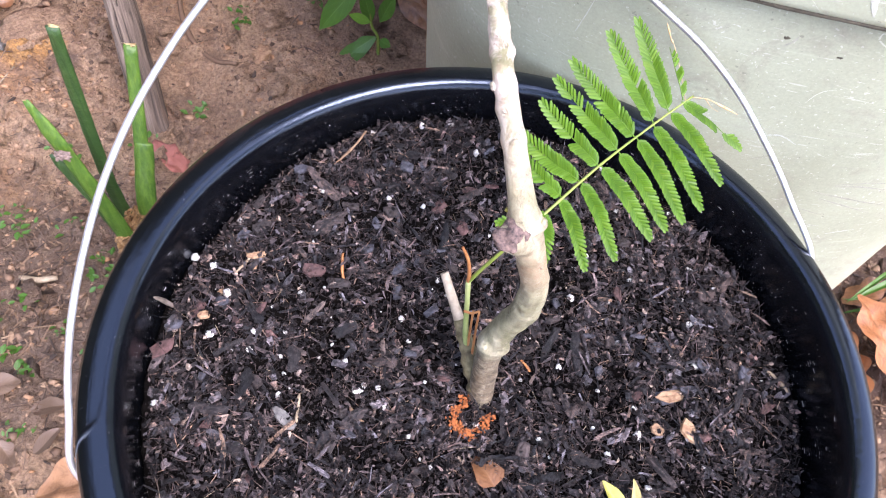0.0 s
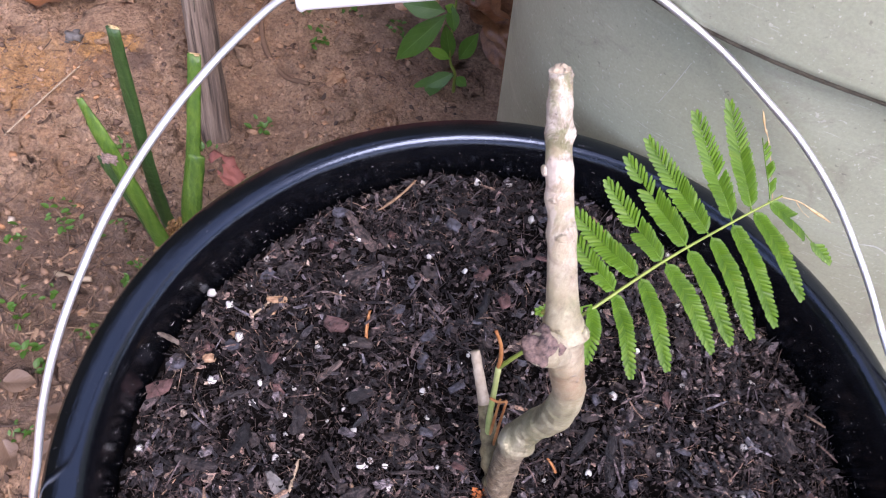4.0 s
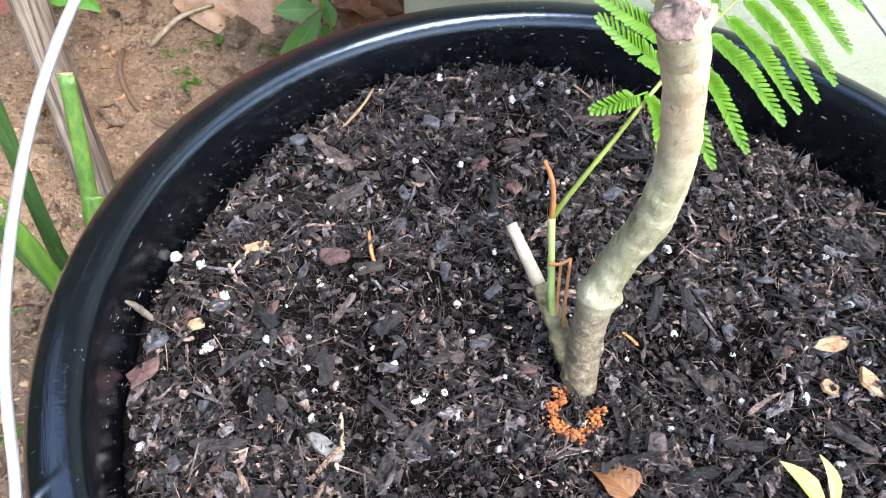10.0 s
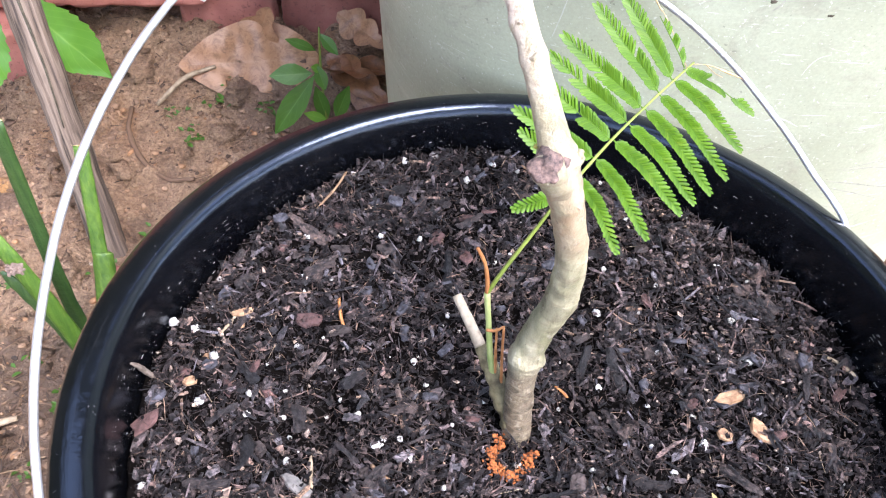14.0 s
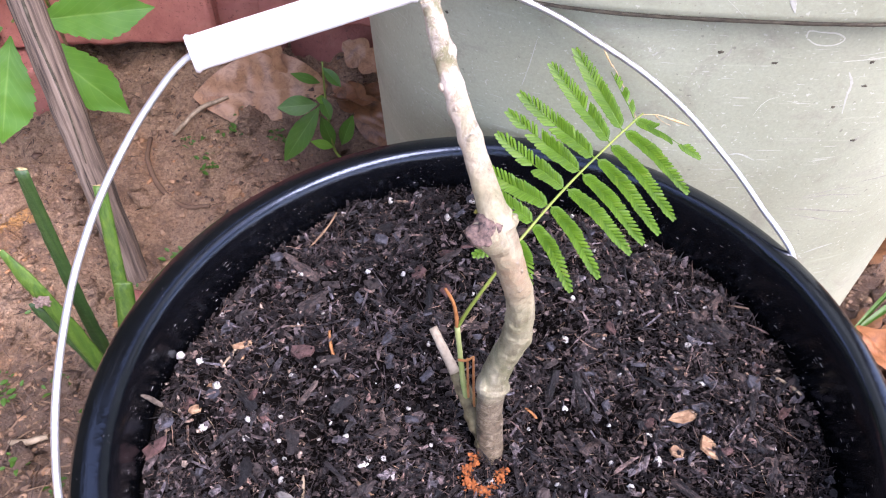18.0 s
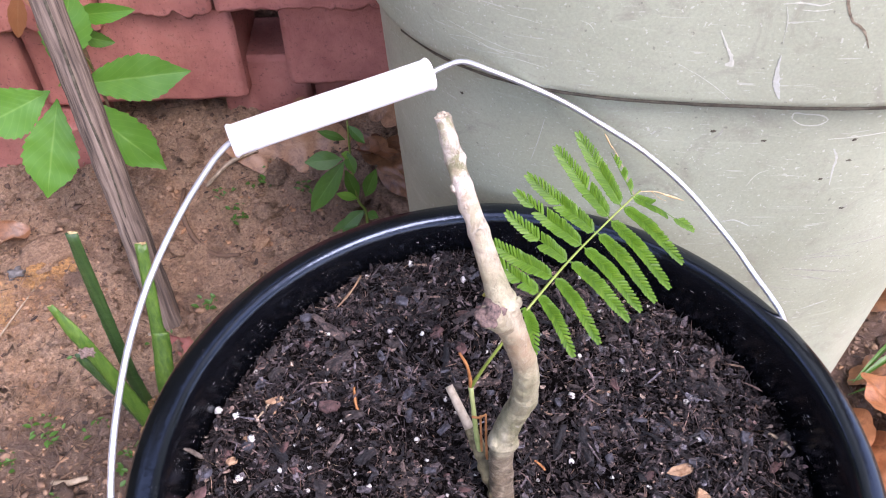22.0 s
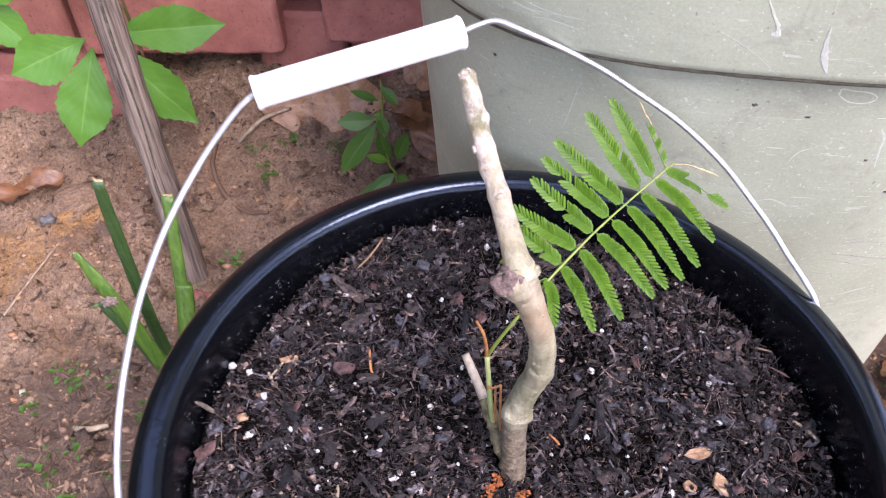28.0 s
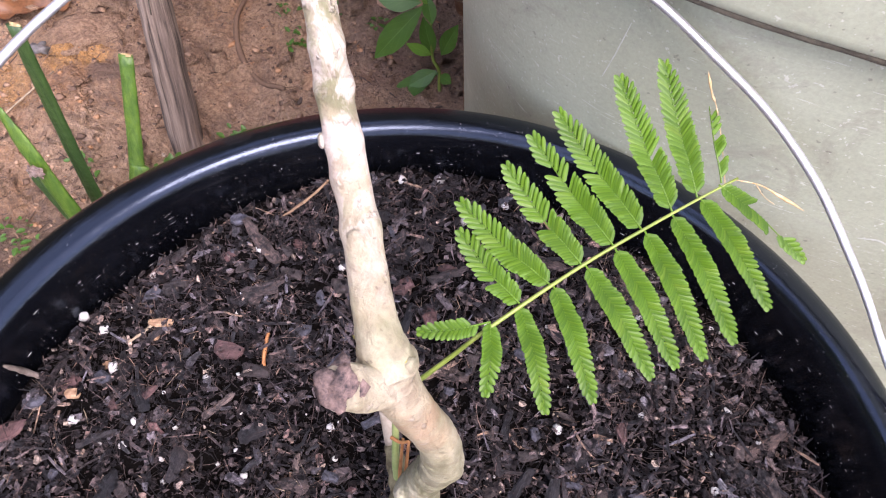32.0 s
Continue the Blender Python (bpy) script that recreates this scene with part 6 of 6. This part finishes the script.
def brick_mesh(lx, ly, lz, seed, ragged=0.0):
    """A brick with worn, rounded edges; ragged adds a crust of broken mortar under its near edge."""
    bm = bmesh.new()
    bmesh.ops.create_cube(bm, size=1, matrix=Matrix.Diagonal((lx, ly, lz, 1)))
    bmesh.ops.bevel(bm, geom=bm.edges[:], offset=0.0022, segments=2, affect="EDGES")
    bmesh.ops.subdivide_edges(bm, edges=[e for e in bm.edges if e.calc_length() > 0.03], cuts=40 if ragged else 18, use_grid_fill=True)
    for v in bm.verts:
        p = v.co * 22 + Vector((seed, seed * 2, 0))
        v.co += v.normal * (0.0007 * noise.noise(p) + 0.0006 * noise.noise(p * 4) + 0.0005 * noise.noise(p * 9))
        if ragged and v.co.z < -lz * 0.36:
            v.co.z -= ragged * (0.3 + abs(noise.noise(Vector((v.co.x * 26 + seed, seed, 0)))) * 1.5 + 0.7 * noise.noise(Vector((v.co.x * 120, v.co.y * 40 + seed, 3))) + 0.5 * noise.noise(Vector((v.co.x * 260, seed, 5))))
    me = bpy.data.meshes.new("brick")
    bm.to_mesh(me)
    bm.free()
    me.materials.append(BRICK)
    me.shade_smooth()
    return me


def brick(x0, x1, y, z0, z1, depth=0.10, turn=0.0, ragged=0.0, lean=0.0):
    ob = part("brick", brick_mesh(x1 - x0, depth, z1 - z0, x0 * 31 + z0 * 57, ragged), wall)
    ob.matrix_basis = pose((x0 + x1) / 2, y + depth / 2, (z0 + z1) / 2, lean, 0, turn)


brick(-0.436, -0.232, 0.520, 0.090, 0.192, turn=2, ragged=0.003)
brick(-0.185, 0.020, 0.522, 0.106, 0.192, turn=-1, ragged=0.003)
brick(-0.650, -0.445, 0.518, 0.090, 0.176, turn=1)
brick(-0.262, -0.170, 0.545, 0.030, 0.123, 0.08)
brick(-0.440, -0.270, 0.585, -0.010, 0.080, 0.08, turn=-2)
brick(-0.560, -0.385, 0.485, 0.004, 0.082, 0.10, turn=3)
brick(-0.165, 0.040, 0.540, -0.010, 0.102, 0.08)
brick(-0.780, -0.570, 0.500, 0.000, 0.085, 0.10, turn=-2)
brick(-0.345, -0.243, 0.508, 0.196, 0.255, 0.11, turn=1, ragged=0.006)
brick(-0.238, -0.030, 0.506, 0.199, 0.258, 0.11, turn=-1, ragged=0.006)
brick(-0.545, -0.352, 0.506, 0.182, 0.242, 0.11, turn=1, ragged=0.006)
brick(-0.780, -0.555, 0.508, 0.182, 0.242, 0.11, ragged=0.006)
brick(-0.660, -0.456, 0.525, 0.248, 0.330, turn=1)
brick(-0.448, -0.252, 0.520, 0.262, 0.345)
brick(-0.245, -0.040, 0.522, 0.262, 0.345, turn=1)
brick(-0.026, 0.180, 0.508, 0.199, 0.258, 0.11, ragged=0.006)
brick(-0.560, -0.350, 0.512, 0.350, 0.410, 0.11, ragged=0.006)
brick(-0.340, -0.130, 0.512, 0.350, 0.410, 0.11, ragged=0.006)
# added clay mass that stops light from behind, so the brick gaps go dark
v, f = joined([placed(blob(1.0, (0.62, 0.06, 0.33), 0.25, 4, 4), Matrix.Translation((-0.28, 0.70, 0.12)))])
part("fill", mesh("gap_light_block", v, f, CLAY, True), wall, "clay mass added behind the bricks to block light in the gaps")

# plain unseen walls, added to keep low sky out of light and reflections
CLOSING = plain("dark_sky_blocker", (0.020, 0.026, 0.014), (0.055, 0.060, 0.034), 6, 0.85, 40, 0.004, 0.8)
for name, label, x, y, lx, ly, high in (("wall_west", "plain dark unseen wall added to block low sky light", -2.35, 0.0, 0.10, 4.0, 2.5), ("wall_back", "plain dark unseen wall added to block low sky light", 0.2, 2.05, 5.2, 0.10, 3.8)):
    bm = bmesh.new()
    bmesh.ops.create_cube(bm, size=1, matrix=Matrix.Translation((x, y, high / 2 - 0.1)) @ Matrix.Diagonal((lx, ly, high, 1)))
    bmesh.ops.bevel(bm, geom=bm.edges[:], offset=0.012, segments=2, affect="EDGES")
    me = bpy.data.meshes.new(name)
    bm.to_mesh(me)
    bm.free()
    me.materials.append(CLOSING)
    thing(name, label, "wall", kind="structure", data=me)

# ---- dead leaves, stones, twigs and litter on the ground ----
DEAD = ((-0.070, 0.520, 0.11, 0.06, 20, 0.010, OAK_RED, 5, "brown dead oak leaf lying by the tub"), (-0.055, 0.470, 0.10, 0.05, 160, 0.006, OAK_RED, 4, "brown dead leaf lying by the tub"), (-0.200, 0.545, 0.07, 0.05, 70, 0.030, OAK, 4, "curled tan dead oak leaf by the bricks"), (-0.060, 0.500, 0.08, 0.05, 205, 0.018, OAK_RED, 4, "brown dead oak leaf lying by the tub"),
        (-0.440, 0.405, 0.075, 0.042, 215, 0.008, OAK_RED, 4, "curled brown dead leaf on bare soil"), (-0.262, -0.022, 0.046, 0.034, 25, 0.010, OAK, 0, "smooth tan dead leaf beside the black bucket"), (-0.310, -0.024, 0.044, 0.024, -20, 0.008, BLEACHED, 0, "bleached whitish curled dead leaf on bare soil"), (-0.285, 0.033, 0.026, 0.016, 15, 0.003, OAK_DARK, 0, "dark brown rotting leaf on bare soil"), (-0.300, 0.010, 0.024, 0.015, -40, 0.003, OAK_DARK, 3, "dark brown rotting leaf on bare soil"), (-0.272, 0.004, 0.022, 0.014, 60, 0.003, OAK_DARK, 0, "dark brown rotting leaf on bare soil"), (-0.320, 0.045, 0.026, 0.016, 10, 0.004, OAK_DARK, 0, "dark brown rotting leaf on bare soil"), (-0.252, 0.020, 0.020, 0.013, 80, 0.003, OAK_DARK, 0, "dark brown rotting leaf beside the bucket"),
        (0.355, 0.205, 0.10, 0.06, -30, 0.010, OAK_RED, 4, "russet dead leaf on bare soil"), (0.330, 0.060, 0.10, 0.06, 40, 0.012, OAK_RED, 4, "large russet dead leaf on bare soil"), (0.300, 0.215, 0.06, 0.035, 30, 0.006, OAK_RED, 3, "russet dead leaf on bare soil"), (0.255, 0.060, 0.08, 0.05, 120, 0.008, OAK_RED, 4, "russet dead leaf on bare soil"))
for x, y, length, width, turn, high, material, lobes, label in DEAD:
    if x > 0.2:
        length, width, high = length * 0.78, width * 0.72, high * 0.6
    data = blade(length, width, material, "dead_leaf", fold=0.35, droop=-0.12, ripple=0.009, seed=x * 70 + y * 30, lobes=lobes, nu=34, nv=10, twist=0.4)
    ob = thing("dead_leaf", label, "dead leaf", "dead leaves on the ground", data=data)
    ob.matrix_basis = pose(x, y, ground_z(x, y) + high, rng.uniform(-12, 12), rng.uniform(-10, 10), turn)

for base, tip, width, material, lobes, label in (((-0.128, 0.508, 0.046), (-0.258, 0.492, 0.046), 0.082, OAK, 0, "broad tan dead leaf leaning on the bricks"), ((-0.200, 0.520, 0.030), (-0.170, 0.514, 0.098), 0.050, OAK, 3, "tan dead leaf standing behind another leaf"), ((-0.122, 0.500, 0.056), (-0.060, 0.452, 0.034), 0.034, OAK_RED, 3, "brown dead leaf lying by the tub"), ((-0.112, 0.535, 0.078), (-0.066, 0.505, 0.060), 0.036, OAK, 3, "tan dead leaf lying by the tub"), ((-0.100, 0.470, 0.040), (-0.060, 0.440, 0.022), 0.024, OAK_RED, 0, "brown dead leaf lying by the tub")):
    base, tip = Vector(base), Vector(tip)
    ob = thing("dead_leaf", label, "dead leaf", "dead leaves on the ground", data=blade((tip - base).length, width, material, "dead_leaf", fold=0.22, droop=-0.05, ripple=0.007, seed=base.x * 90, lobes=lobes, nu=30, nv=10))
    ob.matrix_basis = axes(base, tip - base, (0.05, -0.80, 0.60))


for base, tip, width, lift, material, lobes, label in (((0.302, 0.212, 0.030), (0.345, 0.118, 0.040), 0.066, 0.5, OAK_ORANGE, 3, "large orange-brown dead leaf on bare soil"), ((0.284, 0.196, 0.018), (0.270, 0.128, 0.036), 0.030, 0.9, OAK_ORANGE, 0, "curled orange-brown dead leaf by the bucket"), ((0.292, 0.178, 0.014), (0.288, 0.110, 0.026), 0.028, 1.0, OAK_ORANGE, 3, "curled russet dead leaf by the bucket"),
                                                      ((0.318, 0.214, 0.012), (0.372, 0.196, 0.018), 0.046, 0.3, OAK_RED, 3, "flat russet dead leaf on bare soil"), ((0.272, 0.205, 0.012), (0.262, 0.176, 0.026), 0.022, 0.8, OAK_ORANGE, 0, "curled orange-brown dead leaf by the tub"), ((0.330, 0.292, 0.012), (0.372, 0.318, 0.024), 0.034, 0.5, OAK_RED, 3, "russet dead leaf behind the tub"), ((0.352, 0.160, 0.016), (0.395, 0.115, 0.020), 0.040, 0.5, OAK_RED, 4, "russet dead leaf on bare soil")):
    base, tip = Vector(base), Vector(tip)
    ob = thing("dead_leaf", label, "dead leaf", "dead leaves on the ground", data=blade((tip - base).length, width, material, "dead_leaf", fold=lift, droop=0.10, ripple=0.007, seed=base.x * 90 + tip.y * 40, lobes=lobes, nu=34, nv=12, outline=OVATE))
    ob.matrix_basis = axes(base, tip - base, (0.10, -0.15, 0.95))


def lying(points, r, material, label, name="twig", lift=0.4):
    path = [(x, y, ground_z(x, y) + r * lift + h) for x, y, h in points]
    thing(name, label, "twig", "twigs on the ground", data=mesh(name, *sweep(smooth_path(path, 6), taper((0, r * 0.8), (0.5, r), (1, r * 0.7)), 8, 0.25, 300), material, True))


lying(((-0.3009, 0.4629, 0.003), (-0.2960, 0.4300, 0.002), (-0.2800, 0.4000, 0.002), (-0.2550, 0.3800, 0.002), (-0.2286, 0.3721, 0.003)), 0.0026, LITTER, "curved grey-brown dead twig on bare soil")
lying(((-0.4300, 0.2300, 0.002), (-0.4190, 0.2800, 0.003), (-0.4098, 0.3264, 0.003)), 0.0009, STRAW, "thin dry straw on bare soil")
lying(((-0.3310, 0.1320, 0.004), (-0.3180, 0.1290, 0.005), (-0.3020, 0.1330, 0.004)), 0.0028, STRAW, "short pale dry leaf stalk on bare soil")
lying(((-0.2760, 0.4600, 0.004), (-0.2500, 0.4750, 0.008), (-0.2230, 0.4880, 0.016)), 0.0024, STRAW, "pale grey dry twig by the dead leaf")
for x, y, r, sq, material, label in ((-0.4322, 0.3441, 0.0075, (1, 0.8, 0.6), CHIP_PALE, "small whitish stone in bare soil"), (-0.4154, 0.3750, 0.026, (1.3, 0.9, 0.35), CLAY, "orange-tan clay lump in bare soil"), (-0.2103, 0.3927, 0.011, (1.2, 0.8, 0.5), CHIP_TAN, "small orange stone in bare soil"), (-0.2680, 0.2750, 0.016, (1.3, 0.8, 0.5), BRICK, "red brick fragment in bare soil"), (-0.3480, 0.4700, 0.014, (1.2, 0.9, 0.55), CLAY, "clay clod by the bricks"), (-0.3000, 0.5000, 0.016, (1.2, 0.9, 0.55), CLAY, "clay clod by the bricks"), (-0.2400, 0.5150, 0.014, (1.2, 0.9, 0.55), CLAY, "clay clod by the bricks"), (-0.4500, 0.4600, 0.018, (1.2, 0.9, 0.5), CLAY, "clay clod by the bricks")):
    ob = thing("stone", label, "stone", "stones on the ground", data=mesh("stone", *blob(r, sq, 0.45, x * 40 + y * 90, 3), material, True))
    ob.matrix_basis = pose(x, y, ground_z(x, y) + r * sq[2] * 0.25, 0, 0, rng.uniform(0, 360))

shapes = []
for _ in range(15000):
    x, y = rng.uniform(-0.60, 0.46), rng.uniform(-0.06, 0.56)
    if math.hypot(x, y) < 0.135 or (x > -0.09 and y > 0.14 and x < 0.26):
        continue
    r = rng.choice((0.0006, 0.0007, 0.0009, 0.0009, 0.0010, 0.0010, 0.0012, 0.0012, 0.0014, 0.0016, 0.0018, 0.0022, 0.0032))
    shapes.append(placed(blob(r, (1.1, 0.9, 0.7), 0.9, rng.uniform(0, 90), 1), Matrix.Translation((x, y, ground_z(x, y) + r * 0.05))))
v, f = joined(shapes)
thing("soil_crumbs", "loose clay crumbs and grit strewn over bare soil", "crumbs", kind="stuff", data=mesh("soil_crumbs", v, f, PEBBLE, True))
shapes = []
for _ in range(900):
    x, y = rng.uniform(-0.60, 0.46), rng.uniform(-0.06, 0.56)
    if math.hypot(x, y) < 0.16 or (x > -0.09 and y > 0.14 and x < 0.30):
        continue
    r = 0.0035 + 0.0075 * rng.random() ** 2.5
    shapes.append(placed(blob(r, (1.2, 0.9, 0.55), 1.0, rng.uniform(0, 90), 2), pose(x, y, ground_z(x, y) - r * 0.12, rng.gauss(0, 12), rng.gauss(0, 12), rng.uniform(0, 360))))
v, f = joined(shapes)
thing("clods", "small broken clods of reddish clay on bare soil", "clods", kind="stuff", data=mesh("clods", v, f, CLAY, True))
shapes = []
for _ in range(3400):
    x, y = rng.uniform(-0.60, 0.46), rng.uniform(-0.06, 0.56)
    spot = rng.random()
    if spot < 0.28:
        x, y = rng.gauss(-0.325, 0.045), rng.gauss(0.10, 0.065)
    elif spot < 0.40:
        x, y = rng.gauss(0.32, 0.035), rng.gauss(0.20, 0.06)
    if math.hypot(x, y) < 0.135 or (x > -0.09 and y > 0.14 and x < 0.26):
        continue
    make = splinter(rng.uniform(0.005, 0.022), rng.uniform(0.0005, 0.0016), rng) if rng.random() < 0.72 else flake(rng.uniform(0.003, 0.010), rng.uniform(0.002, 0.005), 0.0009, rng, 7)
    shapes.append(placed(make, pose(x, y, ground_z(x, y) + 0.0012, rng.gauss(0, 8), rng.gauss(0, 8), rng.uniform(0, 360))))
v, f = joined(shapes)
thing("plant_litter", "brown plant litter and bark bits strewn over bare soil", "litter", kind="stuff", data=mesh("plant_litter", v, f, LITTER))

# tiny seedlings in small tufts
sprout = blade(0.007, 0.004, WEED, "sprout", fold=0.2, droop=0.2, nu=5, nv=4)
for x, y in ((-0.247, 0.4354), (-0.221, 0.4582), (-0.2169, 0.4873), (-0.2559, 0.3266), (-0.3568, 0.1884), (-0.372, 0.1543), (-0.1741, 0.4537), (-0.3495, 0.1735), (-0.3224, 0.1113), (-0.2702, 0.1379), (-0.2909, 0.2832), (-0.3084, 0.1809), (-0.3203, 0.0723), (-0.237, 0.418), (-0.262, 0.452), (-0.34, 0.25), (-0.285, 0.098), (-0.305, 0.060), (-0.262, 0.085), (-0.345, 0.098), (-0.330, 0.035), (-0.290, 0.020), (-0.275, 0.160)):
    tuft = thing("seedling", "tuft of tiny green seedlings in bare soil", "seedling", "seedlings in the soil", at=(x, y, ground_z(x, y)))
    for _ in range(11):
        ob = new("sprout", sprout)
        ob.parent = tuft
        s = rng.uniform(0.5, 1.1)
        ob.matrix_basis = pose(rng.gauss(0, 0.006), rng.gauss(0, 0.005), 0.003, rng.uniform(-25, 25), rng.uniform(-50, 5), rng.uniform(0, 360)) @ Matrix.Diagonal((s, s, s, 1))

grass = thing("grass_tuft", "few long green grass blades beside the russet dead leaves", "grass", at=(0.2970, 0.2150, 0.012))
for turn, length, rise, wide in ((28, 0.11, 22, 0.0062), (14, 0.10, 14, 0.0036), (38, 0.09, 30, 0.0034), (-4, 0.07, 10, 0.0028)):
    d = Vector((math.cos(radians(turn)), math.sin(radians(turn)), math.tan(radians(rise))))
    ob = new("grass_blade", blade(length, wide, WEED, "grass_blade", fold=0.4, droop=0.25, nu=14, nv=4))
    ob.parent = grass
    ob.matrix_basis = axes((rng.gauss(0, 0.004), rng.gauss(0, 0.004), 0), d, (0, 0, 1))
